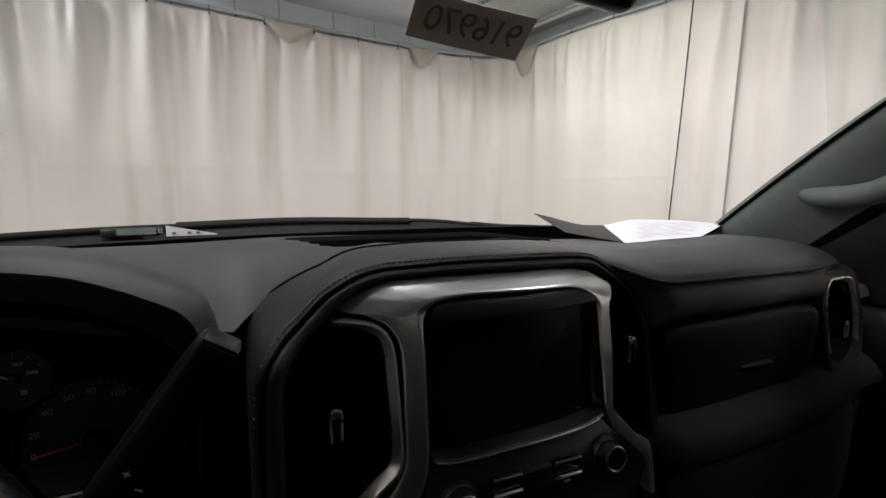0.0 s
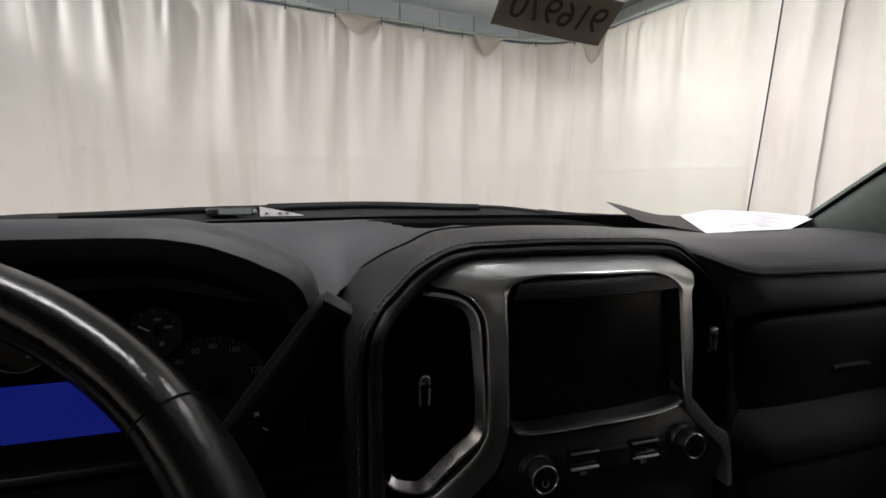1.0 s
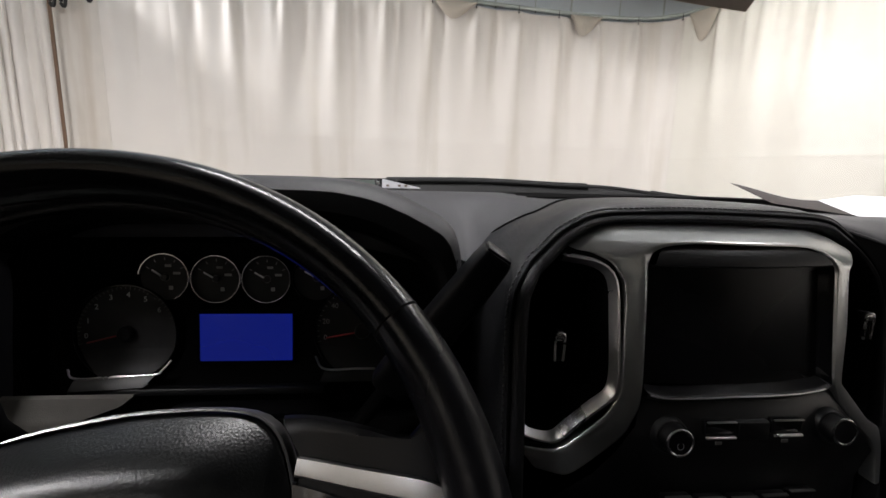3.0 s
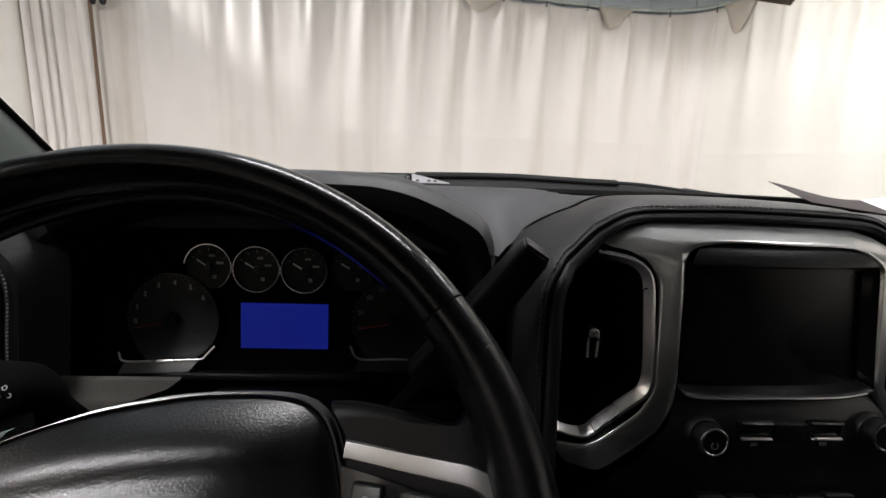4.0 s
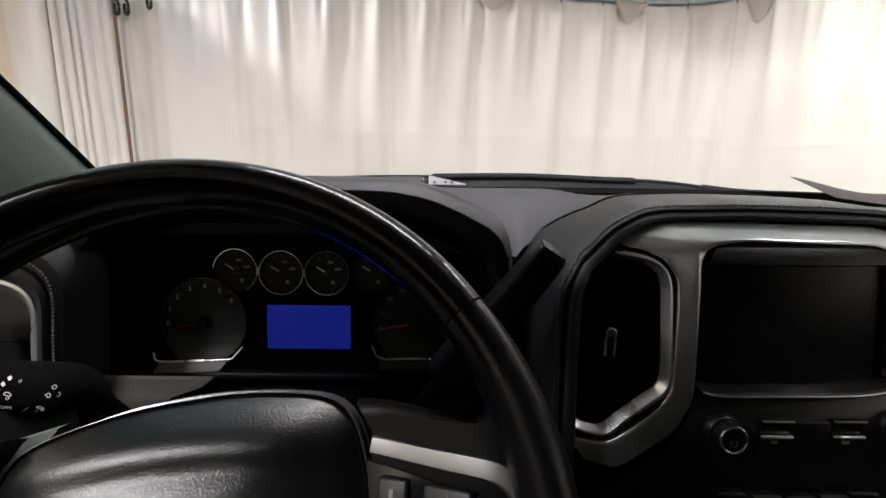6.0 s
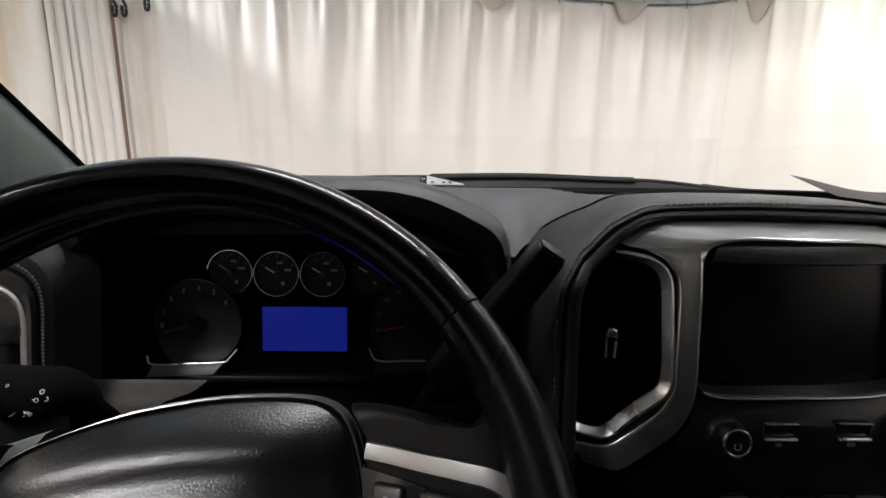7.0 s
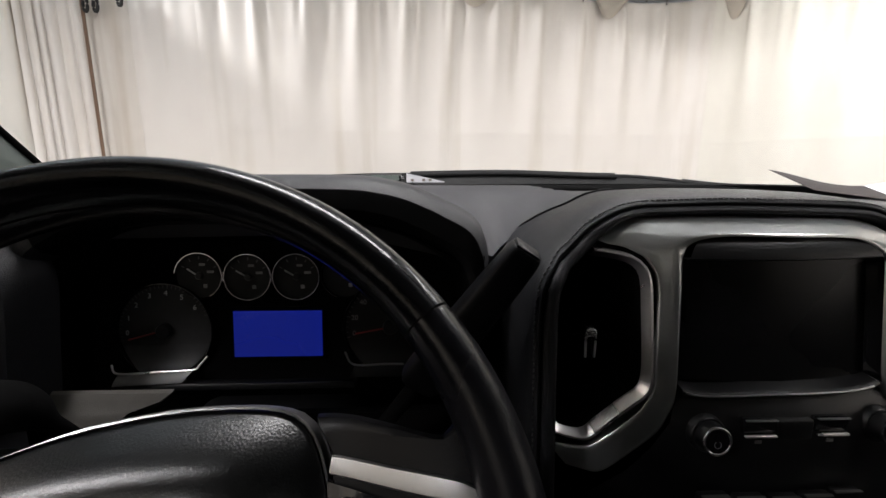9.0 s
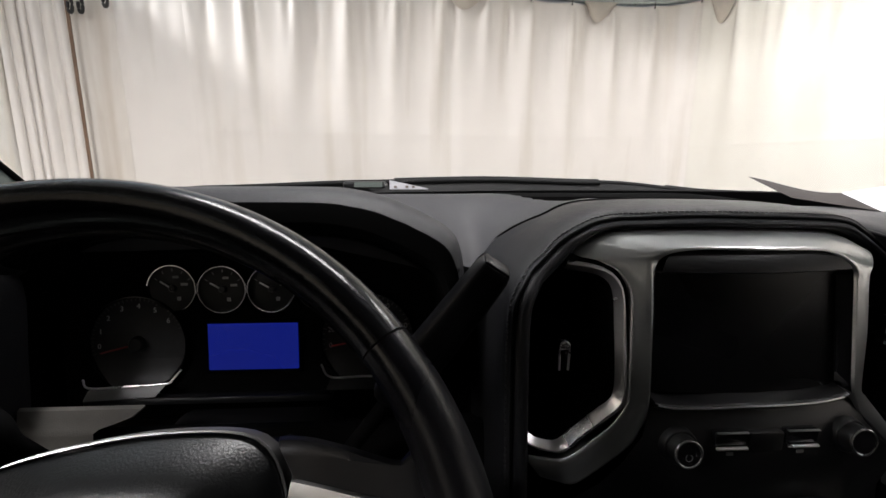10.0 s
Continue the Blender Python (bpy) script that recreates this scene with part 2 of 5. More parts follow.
def lettering(text, size, m, mat, parent, name="lettering", depth=0.0003):
    """Raised characters in the built-in font, centred, turned into a mesh."""
    cu = bpy.data.curves.new(name, "FONT")
    cu.body, cu.size, cu.align_x, cu.align_y, cu.extrude, cu.resolution_u = text, size, "CENTER", "CENTER", depth, 3
    tmp = bpy.data.objects.new(name, cu)
    scene.collection.objects.link(tmp)
    me = bpy.data.meshes.new_from_object(tmp.evaluated_get(bpy.context.evaluated_depsgraph_get()))
    bpy.data.objects.remove(tmp)
    bpy.data.curves.remove(cu)
    me.transform(m)
    if m.determinant() < 0:
        me.flip_normals()
    me.materials.clear()
    me.materials.append(mat)
    ob = new(name, me)
    ob.parent = parent
    return ob


def lerp(a, b, u):
    return a + (b - a) * u


def ease(u):
    u = min(1, max(0, u))
    return u * u * (3 - 2 * u)


def table(pts, x):
    """Value at x of a smooth run through (x, value) pairs."""
    if x <= pts[0][0]:
        return pts[0][1]
    for (x0, v0), (x1, v1) in zip(pts, pts[1:]):
        if x <= x1:
            return lerp(v0, v1, ease((x - x0) / (x1 - x0)))
    return pts[-1][1]


def run(pts, x):
    """Value at x of straight runs through (x, value) pairs."""
    for (x0, v0), (x1, v1) in zip(pts, pts[1:]):
        if x <= x1:
            return lerp(v0, v1, max(0, (x - x0) / (x1 - x0)))
    return pts[-1][1]


# ---- the bay: floor, curtains, ceiling ----
def structure(ob, label, category):
    return tagged(ob, label, category, kind="structure")


structure(part("floor", box(-1.2, -0.3, -0.05, 9.8, 9.6, 0.1), CONCRETE), "grey concrete floor of the photo bay and hall", "floor")
bm = box(0, -1.95, CEIL + 0.05, 7.2, 6.1, 0.1)
box(1.4, 2.75, CEIL + 0.05, 4.4, 3.3, 0.1, bm=bm)
structure(part("ceiling", bm, CEILING, smooth=False), "pale grey sheet ceiling above the curtains", "ceiling")

structure(part("wall_west", box(-6.05, -0.3, 1.95, 0.1, 9.6, 3.9), CEILING), "pale sheet wall of the hall beside the bay", "wall")
structure(part("wall_north", box(-1.2, 4.45, 1.95, 9.8, 0.1, 3.9), CEILING), "pale sheet wall of the hall behind the curtain", "wall")
structure(part("hall_roof", box(-1.2, -0.3, 3.95, 9.8, 9.6, 0.1), CEILING), "pale sheet roof over the hall", "roof")

RAIL_Z = 2.46
RAIL = [(-2.95, -4.2), (-2.90, -2.0), (-2.78, 0.2), (-2.62, 1.5), (-2.50, 2.2), (-2.36, 2.6), (-2.19, 2.79), (-1.8, 2.90), (-0.96, 3.08),
        (-0.45, 3.19), (0.15, 3.295), (0.77, 3.395), (1.10, 3.43), (1.38, 3.42), (1.58, 3.32), (1.675, 3.15), (1.71, 2.95), (1.77, 2.69), (1.85, 2.42), (1.99, 2.07),
        (2.22, 1.45), (2.6, 0.2), (2.85, -2.0), (2.9, -4.2)]
RAIL_PATH = smooth_path([(x, y, RAIL_Z) for x, y in RAIL], 1400)
CUM = [0.0]
for a, b in zip(RAIL_PATH, RAIL_PATH[1:]):
    CUM.append(CUM[-1] + (b - a).length)


def rail_at(s):
    """Place and inward normal on the rail, s metres along it."""
    f = min(max(s, 0), CUM[-1] - 1e-6) / CUM[-1] * (len(RAIL_PATH) - 1)
    i = min(int(f), len(RAIL_PATH) - 2)
    p = RAIL_PATH[i].lerp(RAIL_PATH[i + 1], f - i)
    t = (RAIL_PATH[i + 1] - RAIL_PATH[i]).normalized()
    return p, Vector((t.y, -t.x, 0))


def rail_near(x, y):
    return min(range(len(RAIL_PATH)), key=lambda i: (RAIL_PATH[i].x - x) ** 2 + (RAIL_PATH[i].y - y) ** 2) / (len(RAIL_PATH) - 1) * CUM[-1]


HOOK = 0.302
HOOK0 = rail_near(-0.149, 3.243) % HOOK


def curtain(s0, s1, mat, label, seed, fold=1.0, pleat=0.0, inset=0.0, step=0.010, group="bay curtains", seam=0.0, seam_z=1.504, slant=0.0):
    """A hanging sheet from s0 to s1 along the rail: cones of cloth run down from its hooks and die away below."""
    rnd = random.Random(seed)
    waves = [(rnd.uniform(0.22, 0.6), rnd.uniform(0, 6.28), rnd.uniform(0.5, 1.0)) for _ in range(6)]
    h0, h1 = int(s0 / HOOK) - 1, int(s1 / HOOK) + 2
    cones = []
    for k in range(h0, h1):
        c = HOOK0 + k * HOOK
        cones.append((c, rnd.uniform(0.034, 0.056), rnd.uniform(0.018, 0.026), rnd.uniform(0.55, 1.05), rnd.uniform(-0.05, 0.03)))
        for _ in range(3):
            if rnd.random() < 0.8:
                cones.append((c + rnd.uniform(0.06, 0.24), rnd.choice((-1, 1)) * rnd.uniform(0.007, 0.017), rnd.uniform(0.013, 0.024), rnd.uniform(0.35, 1.2), rnd.uniform(-0.06, 0.06)))
    droop = {k: rnd.choice((0.003, 0.004, 0.006, 0.009)) for k in range(h0, h1)}
    n = max(4, int((s1 - s0) / step))
    zs = [1.0, 0.992, 0.982, 0.97, 0.955, 0.94, 0.92, 0.90, 0.875, 0.85, 0.82, 0.79, 0.755, 0.72, 0.68, 0.64, 0.6, 0.57, 0.52, 0.47, 0.38, 0.28, 0.15, 0.02]
    seam_v = seam_z / RAIL_Z
    zs = sorted([v for v in zs if abs(v - seam_v) > 0.008] + [seam_v + 0.003, seam_v, seam_v - 0.003], reverse=True)
    rows = []
    for i in range(n + 1):
        s = s0 + (s1 - s0) * i / n
        p, nrm = rail_at(s)
        h = (s - HOOK0) / HOOK
        u = h - math.floor(h)
        sag = droop.get(int(math.floor(h)), 0.01) * (4 * u * (1 - u)) ** 1.2
        near = [c for c in cones if abs(c[0] - s) < 0.35]
        col = []
        for v in zs:
            z = v * RAIL_Z - sag * (max(0, v - 0.6) / 0.4) ** 3
            down = (1 - v) * RAIL_Z
            d = sum(a * math.sin(6.2832 * (s + 0.05 * down * math.sin(ph)) / w + ph) for w, ph, a in waves) * (0.0016 + 0.005 * max(0, v - 0.5))
            for c, amp, wid, life, lean in near:
                w = wid + 0.065 * down
                d += amp * math.exp(-(down / life) ** 1.6) * math.exp(-((s - c - lean * down) / w) ** 2)
            d += 0.020 * (1 - v) * math.sin(s * 2.3 + v * 2.5 + 7)
            d -= 0.25 * sag * (4 * u * (1 - u)) * math.exp(-(down / 0.06) ** 2)
            d *= fold * (0.12 + 0.88 * ease(min(s - s0, s1 - s) / 0.14))
            d *= 0.12 + 0.88 * ease(down / 0.10)
            if seam and abs(v - seam_v) < 0.001:
                d += seam
            if pleat:
                q = s + 0.006 * math.sin(s * 41 + seed) + 0.008 * math.sin(s * 17.3) - 0.02 * (1 - v)
                d += pleat * (abs(math.sin(math.pi * q / 0.054)) ** 0.7) * (0.6 + 0.4 * v) * (0.85 + 0.15 * math.sin(s * 23))
            col.append(p + nrm * (d + inset) + Vector((0, 0, z - RAIL_Z)))
        rows.append(col)
    if slant:
        rows = [[p + (rail_at(s0 + (s1 - s0) * i / n - slant * down)[0] - rail_at(s0 + (s1 - s0) * i / n)[0]) for p, down in zip(col, [(1 - v) * RAIL_Z for v in zs])] for i, col in enumerate(rows)]
    ob = part("curtain", thicken(grid(rows), 0.002), mat, angle=80)
    return tagged(ob, label, "curtain", group)


S_LEFT = rail_near(-2.25, 2.73)
S_STRAP = rail_near(-2.155, 2.80)
S_CORD = rail_near(2.0, 2.05)
S_RIGHT = rail_near(1.63, 3.25)
curtain(0.05, S_LEFT - 0.09, CURTAIN_YELLOW, "yellowed cream vinyl curtain hanging along the bay side", 3)
curtain(S_LEFT - 0.20, S_STRAP - 0.01, CURTAIN, "gathered cream vinyl curtain in tight pleats", 5, fold=0.4, pleat=0.036, inset=0.01, step=0.006)
S_SEAM, S_SEAM2 = rail_near(-1.97, 2.85), rail_near(-1.625, 2.937)
curtain(S_STRAP - 0.02, S_SEAM, CURTAIN_DIRTY, "narrow soiled cream vinyl curtain strip beside the strap", 6, inset=0.0075, fold=0.6)
curtain(S_SEAM - 0.03, S_SEAM2, CURTAIN, "cream vinyl curtain panel with a hemmed edge", 9, inset=0.003, fold=0.6)
front = curtain(S_SEAM2 - 0.03, S_RIGHT, CURTAIN, "long cream vinyl curtain with soft vertical folds and stains", 7, inset=0.0, seam=0.0010, seam_z=1.572)
corner = curtain(S_RIGHT - 0.03, S_CORD + 0.02, CURTAIN_CORNER, "cream vinyl curtain turning round the bay corner", 12, inset=0.012, fold=1.0, seam=0.0012)
curtain(S_CORD - 0.01, S_CORD + 0.285, CURTAIN, "narrow cream vinyl curtain panel beside a black cord", 21, inset=0.034, fold=0.7, slant=0.03)
curtain(S_CORD + 0.23, CUM[-1] - 0.05, CURTAIN, "cream vinyl curtain on the brightly lit bay side", 23, inset=0.005)

# corners of cloth folded over the rail, in a darker brownish tone
for owner, x0, y0, x1, y1, drop, tip in ((front, -0.145, 3.243, 0.145, 3.295, 0.105, 0.45), (front, 0.82, 3.40, 1.06, 3.425, 0.125, 0.4), (corner, 1.63, 3.24, 1.70, 3.0, 0.19, 0.4)):
    a, b = rail_near(x0, y0), rail_near(x1, y1)
    rows = []
    for i in range(17):
        u = i / 16
        p, nrm = rail_at(lerp(a, b, u))
        d = drop * math.sin(math.pi * (0.5 * u / tip if u < tip else 0.5 + 0.5 * (u - tip) / (1 - tip))) ** 1.3 + 0.004
        rows.append([p + nrm * (0.036 + 0.012 * math.sin(math.pi * k / 6) - 0.008 * k / 6) + Vector((0, 0, 0.006 - d * k / 6)) for k in range(7)])
    part("folded_flap", thicken(grid(rows), 0.002), CURTAIN_BACK, owner, "darker brownish corner of cloth folded over")
# dark specks on the cloth
for owner, x, y, z in ((front, -1.472, 2.97, 1.578), (front, -1.36, 2.995, 1.70)):
    p, nrm = rail_at(rail_near(x, y))
    part("speck", disc(0.0026, 0.03, Matrix.Translation((x, y, z)) @ nrm.to_track_quat("Z", "Y").to_matrix().to_4x4(), 10), STRAP, owner)
hang = [rail_at(S_CORD + ds)[0] + rail_at(S_CORD + ds)[1] * 0.075 - Vector((0, 0, down)) for ds, down in ((0.058, -0.02), (0.039, 0.4), (0.019, 0.8), (-0.004, 1.2), (-0.022, 1.6), (-0.05, 2.4))]
cord = part("cord", tube(smooth_path(hang, 24), 0.0038, 6), CORD)
tagged(cord, "thin black pull cord hanging before the curtain", "cord")
p, nrm = rail_at(S_STRAP)
bm = grid([[p + nrm * 0.06 + Vector((w, 0, -z)) for w in (-0.009, 0.009)] for z in [i * 0.12 for i in range(20)]])
tagged(part("strap", thicken(bm, 0.004), STRAP), "brown webbing strap hanging at the curtain's edge", "strap")

rows = [[rail_at(CUM[-1] * i / 240)[0] - rail_at(CUM[-1] * i / 240)[1] * 0.09 + Vector((0, 0, z)) for z in (-0.12, 0.0, 0.19)] for i in range(241) if rail_at(CUM[-1] * i / 240)[0].x > -1.4]
valance = structure(part("valance", thicken(grid(rows), 0.01), CEILING), "pale sheet closing the gap above the curtains", "valance")
for k in range(9):
    p, nrm = rail_at(rail_near(-0.62, 3.15) + 0.31 * k + 0.03 * math.sin(k * 2.3))
    m = Matrix.Translation(p - nrm * 0.078 + Vector((0, 0, 0.085))) @ Euler((0, 0, math.atan2(nrm.y, nrm.x))).to_matrix().to_4x4()
    seam_strip = part("sheet_seam", box(0, 0, 0.02, 0.006, 0.012 if k % 2 else 0.007, 0.15, 0.002, 1, m=m), STEEL, valance, "folded seam of the sheet")
    part("bolt", box(0.006, 0, -0.045, 0.010, 0.012, 0.016, 0.003, 2, m=m), CORD, seam_strip, "dark bolt")
bead = [rail_at(rail_near(-1.3, 3.01) + 0.03 * k)[0] - rail_at(rail_near(-1.3, 3.01) + 0.03 * k)[1] * 0.07 + Vector((0, 0, 0.045)) for k in range(110)]
part("edge_bead", tube(bead, 0.008, 8), STEEL, valance, "bright steel bead along the sheet's foot")

for ds, z in ((0.015, 2.155), (0.065, 2.16), (0.185, 2.20)):
    p, nrm = rail_at(S_STRAP + ds)
    q = p + nrm * 0.07
    cl = tagged(part("curtain_clip", tube(smooth_path([(q.x, q.y, z + 0.075), (q.x + 0.012, q.y, z + 0.05), (q.x + 0.01, q.y, z + 0.01), (q.x, q.y, z - 0.005), (q.x - 0.01, q.y, z + 0.01), (q.x - 0.008, q.y, z + 0.05)], 20), 0.0082, 8), CORD), "black plastic clip gripping the curtain's edge", "clip", "curtain clips")

# end wall behind the camera closes the bay
structure(part("wall_south", box(0, -4.5, CEIL / 2, 6.4, 0.1, CEIL), CURTAIN), "cream sheet closing the bay behind the truck", "wall")

rail = thing("curtain_rail", "bent galvanised steel curtain rail round the bay", "curtain rail", at=(0, 3.2, RAIL_Z))
off = Matrix.Translation((0, -3.2, -RAIL_Z))
bm = tube([off @ (q + Vector((0, 0, 0.026))) for q in RAIL_PATH[::8]], 0.013, 8)
part("rail_tube", bm, STEEL, rail)
hook_me = None
for i in range(int(CUM[-1] / HOOK)):
    s = HOOK0 + i * HOOK
    q, nrm = rail_at(s)
    if q.y < 0.3:
        continue
    if hook_me is None:
        bm = tube(smooth_path([(0, 0, 0.03), (0.010, 0, 0.034), (0.016, 0, 0.022), (0.011, 0, -0.004), (0.006, 0, -0.012)], 10), 0.0022, 6)
        disc(0.006, 0.004, pose(0.010, 0, -0.014, 0, 90, 0), 12, bm=bm)
        h = part("hook", bm, CORD, rail)
        hook_me = h.data
    else:
        h = new("hook", hook_me)
        h.parent = rail
    h.matrix_local = Matrix.Translation(off @ (q + nrm * 0.004)) @ Euler((0, 0, math.atan2(nrm.y, nrm.x))).to_matrix().to_4x4()

# steel soffit sheet, conduit and switch box above the corner
soffit = thing("roof_soffit", "grey-green galvanised steel soffit above the curtain corner", "soffit", at=(1.9, 2.4, 2.6))
S0C = rail_near(1.66, 3.2)


def beside_rail(s, inset, z):
    q, nn = rail_at(s)
    return Vector((q.x + nn.x * inset - 1.9, q.y + nn.y * inset - 2.4, z - 2.6))


rows = [[beside_rail(S0C + 0.1 * k, a, z) for a, z in ((-0.25, 2.60), (0.05, 2.60), (0.07, 2.575), (0.09, 2.575), (0.11, 2.60), (0.55, 2.615))] for k in range(-1, 22)]
part("soffit_sheet", thicken(grid(rows), 0.004), STEEL, soffit)
part("conduit", tube([beside_rail(S0C + 0.07 * k, 0.13, 2.555) for k in range(0, 26)], 0.016, 10), STEEL, soffit)
part("junction_box", tube([beside_rail(S0C + 0.75 + 0.03 * k, 0.13, 2.545) for k in range(8)], 0.034, 12, squash=0.7), STEEL, soffit, "grey steel junction box")
for s, i, n in ((0.85, 0.165, "socket"), (0.02, 0.16, "clamp")):
    q = beside_rail(S0C + s, i, 2.545)
    part(n, box(q.x, q.y, q.z, 0.04, 0.04, 0.04, 0.006), WHITE_PLASTIC, soffit, "small white plastic fitting")

for lx, ly, lt, lw in LIGHTS:
    lamp = thing("ceiling_light", "white batten ceiling light above the bay", "ceiling light", "bay lights", at=(lx, ly, CEIL))
    lamp.rotation_euler[2] = radians(lt)
    part("housing", box(0, 0, -0.025, 0.30, 1.3, 0.05, 0.01), WHITE_PLASTIC, lamp)
    for q in (-0.07, 0.07):
        part("tube_lamp", tube([Vector((q, -0.6, -0.06)), Vector((q, 0.6, -0.06))], 0.010, 8), TUBE, lamp, "lit fluorescent tube")

flood = thing("floodlight", "white square floodlight under the hall roof", "floodlight", at=FLOOD)
fm = (FLOOD_AIM - FLOOD).to_track_quat("-Z", "Y").to_matrix().to_4x4()
part("housing", box(0, 0, 0.06, 0.40, 0.27, 0.09, 0.012, m=fm), WHITE_PLASTIC, flood)
part("bracket", tube([fm @ Vector((0, 0, 0.10)), Vector((-0.05, -0.03, 0.3)), Vector((-0.05, -0.03, 0.5))], 0.012, 8), STEEL, flood)

# ---- truck shell round the cab ----
XC = -0.06


def screen_base(x):
    """Foot of the windshield."""
    u = (x - XC) / 0.76
    return 1.015 - 0.17 * u * u + 0.02 * u, 1.332 - 0.012 * abs(u) ** 3


COWL_Z = [(-0.82, 1.322), (-0.64, 1.331), (-0.4, 1.337), (-0.18, 1.340), (0.064, 1.334), (0.32, 1.313), (0.44, 1.303), (0.70, 1.300)]


SLOPE = (-0.848, 0.530)


def screen_at(x, s):
    y, z = screen_base(x)
    return Vector((XC + (x - XC) * (1 - 0.09 * s), y + SLOPE[0] * s + 0.02 * math.sin(s * 3), z + SLOPE[1] * s + 0.03 * math.sin(s * 3.6)))


XS = [XC - 0.76 + 1.52 * i / 30 for i in range(31)]
w1 = structure(part("window_1", grid([[screen_at(x, s) for s in [0.82 * j / 12 for j in range(-1, 13)]] for x in XS]), GLASS), "clear raked windshield of the truck", "windshield")
w1.visible_shadow = False
bm = grid([[screen_at(x, s) + Vector((0, -0.012, -0.004)) for s in (-0.05, -0.01, 0.012)] for x in XS])
part("window_frame", thicken(bm, 0.003), RUBBER, w1, "black ceramic border along the glass foot")

cowl = tagged(new("cowl"), "black plastic wiper cowl below the windshield", "cowl", kind="structure")
bm = grid([[Vector((x, screen_base(x)[0] + d, table(COWL_Z, x) + h)) for d, h in ((-0.02, -0.05), (0.015, 0.004), (0.04, 0.016), (0.09, 0.006), (0.2, -0.03))] for x in XS])
part("cowl_panel", bm, RUBBER, cowl)
bm = grid([[Vector((x, screen_base(x)[0] + d, screen_base(x)[1] + h)) for d, h in ((0.16, -0.12), (0.2, -0.045), (0.5, -0.05), (0.9, -0.06), (1.25, -0.12), (1.33, -0.2), (1.35, -0.75))] for x in XS])
structure(part("hood", bm, PAINT), "dark painted engine hood of the truck", "hood")

# ---- cab: pillars, roof, doors ----
def pillar_edge(side, s):
    """Edge of the glass on a pillar; s from the dash upwards."""
    x = XC + side * 0.76
    return screen_at(x, s) + Vector((0, -0.01, -0.004))


def pillar(side, label):
    rows = []
    for i in range(-3, 15):
        s = 0.8 * i / 14
        a = pillar_edge(side, s)
        b = a + Vector((side * 0.075, (-0.265 if side < 0 else -0.225) + 0.05 * max(0, s), 0.0))
        c = a + Vector((side * 0.10, -0.12, 0.01))
        rows.append([a + Vector((side * 0.02, 0.03, 0.0)), a, a.lerp(b, 0.12) + Vector((-side * 0.012, 0, -0.004)), a.lerp(b, 0.45) + Vector((-side * 0.018, 0, 0)),
                     a.lerp(b, 0.8) + Vector((-side * 0.012, 0, 0)), b + Vector((-side * 0.002, 0, 0)), b + Vector((side * 0.015, 0.01, 0)), c])
    k = 5 if side > 0 else 8
    ob = structure(part("pillar", grid([w[:k] for w in rows]), PILLAR, angle=60), label, "pillar")
    part("pillar_edge", grid([w[k - 1:] + w[:1] for w in rows]), PLASTIC, ob, "dark door edge of the pillar")
    seal = [pillar_edge(side, 0.8 * i / 20) + Vector((-side * 0.002, 0.002, -0.001)) for i in range(-1, 21)]
    part("rubber_seal", tube(seal, 0.0038, 8), CAVITY, ob, "thin black seal along the glass")
    return ob


pillar(1, "grey trimmed windshield pillar on the passenger side")
pillar(-1, "grey trimmed windshield pillar on the driver side")

# grab handle on the passenger pillar
gh = thing("grab_handle", "grey moulded grab handle on the windshield pillar", "grab handle", at=(0.72, 0.6, 1.4))
pts = [Vector(p) for p in ((0.735, 0.712, 1.402), (0.708, 0.685, 1.396), (0.697, 0.648, 1.391), (0.693, 0.605, 1.393), (0.690, 0.560, 1.407), (0.684, 0.48, 1.462), (0.680, 0.40, 1.52), (0.70, 0.36, 1.55))]
pts = [p - Vector((0.72, 0.6, 1.4)) for p in pts]
part("grip", tube(smooth_path(pts, 40), lambda u: 0.009 + 0.012 * ease(u / 0.22), 16, squash=0.9), PILLAR, gh)
for q in (pts[0], pts[-1]):
    part("end_cap", box(q.x + 0.006, q.y, q.z, 0.03, 0.036, 0.030, 0.012, 4), PILLAR, gh)

hdr = screen_at(0, 0.8)
rows = []
for y, z, w in ((hdr.y + 0.02, hdr.z - 0.012, 0.66), (hdr.y - 0.03, hdr.z - 0.015, 0.67), (hdr.y - 0.12, hdr.z + 0.03, 0.66), (0.0, 1.845, 0.66), (-0.6, 1.85, 0.66), (-1.2, 1.80, 0.66)):
    rows.append([Vector((XC + w * math.sin(a), y, z - 0.10 * (abs(math.sin(a)) ** 3) + 0.03 * math.cos(a))) for a in [math.pi / 2 * k / 8 for k in range(-8, 9)]])
structure(part("roof_lining", thicken(grid(rows), 0.05), HEADLINER), "grey fabric roof lining of the cab", "roof")
# unseen rear wall; its window is sized to limit light from behind
bm = box(XC, -1.25, 0.945, 1.66, 0.06, 0.99, 0.01)
for x, z, w, h in ((XC, 1.77, 1.66, 0.20), (XC - 0.64, 1.555, 0.38, 0.23), (XC + 0.64, 1.555, 0.38, 0.23)):
    box(x, -1.25, z, w, 0.06, h, 0.006, bm=bm)
structure(part("wall_rear", bm, PLASTIC), "dark rear panel of the cab round its window", "wall")
w2 = structure(part("window_2", box(XC, -1.25, 1.555, 0.90, 0.006, 0.23), GLASS, smooth=False), "clear rear window of the cab", "window")
w2.visible_shadow = False
structure(part("floor_cab", box(XC, -0.2, 0.48, 1.62, 2.2, 0.06, 0.01), CAVITY), "black carpeted cab floor", "floor")


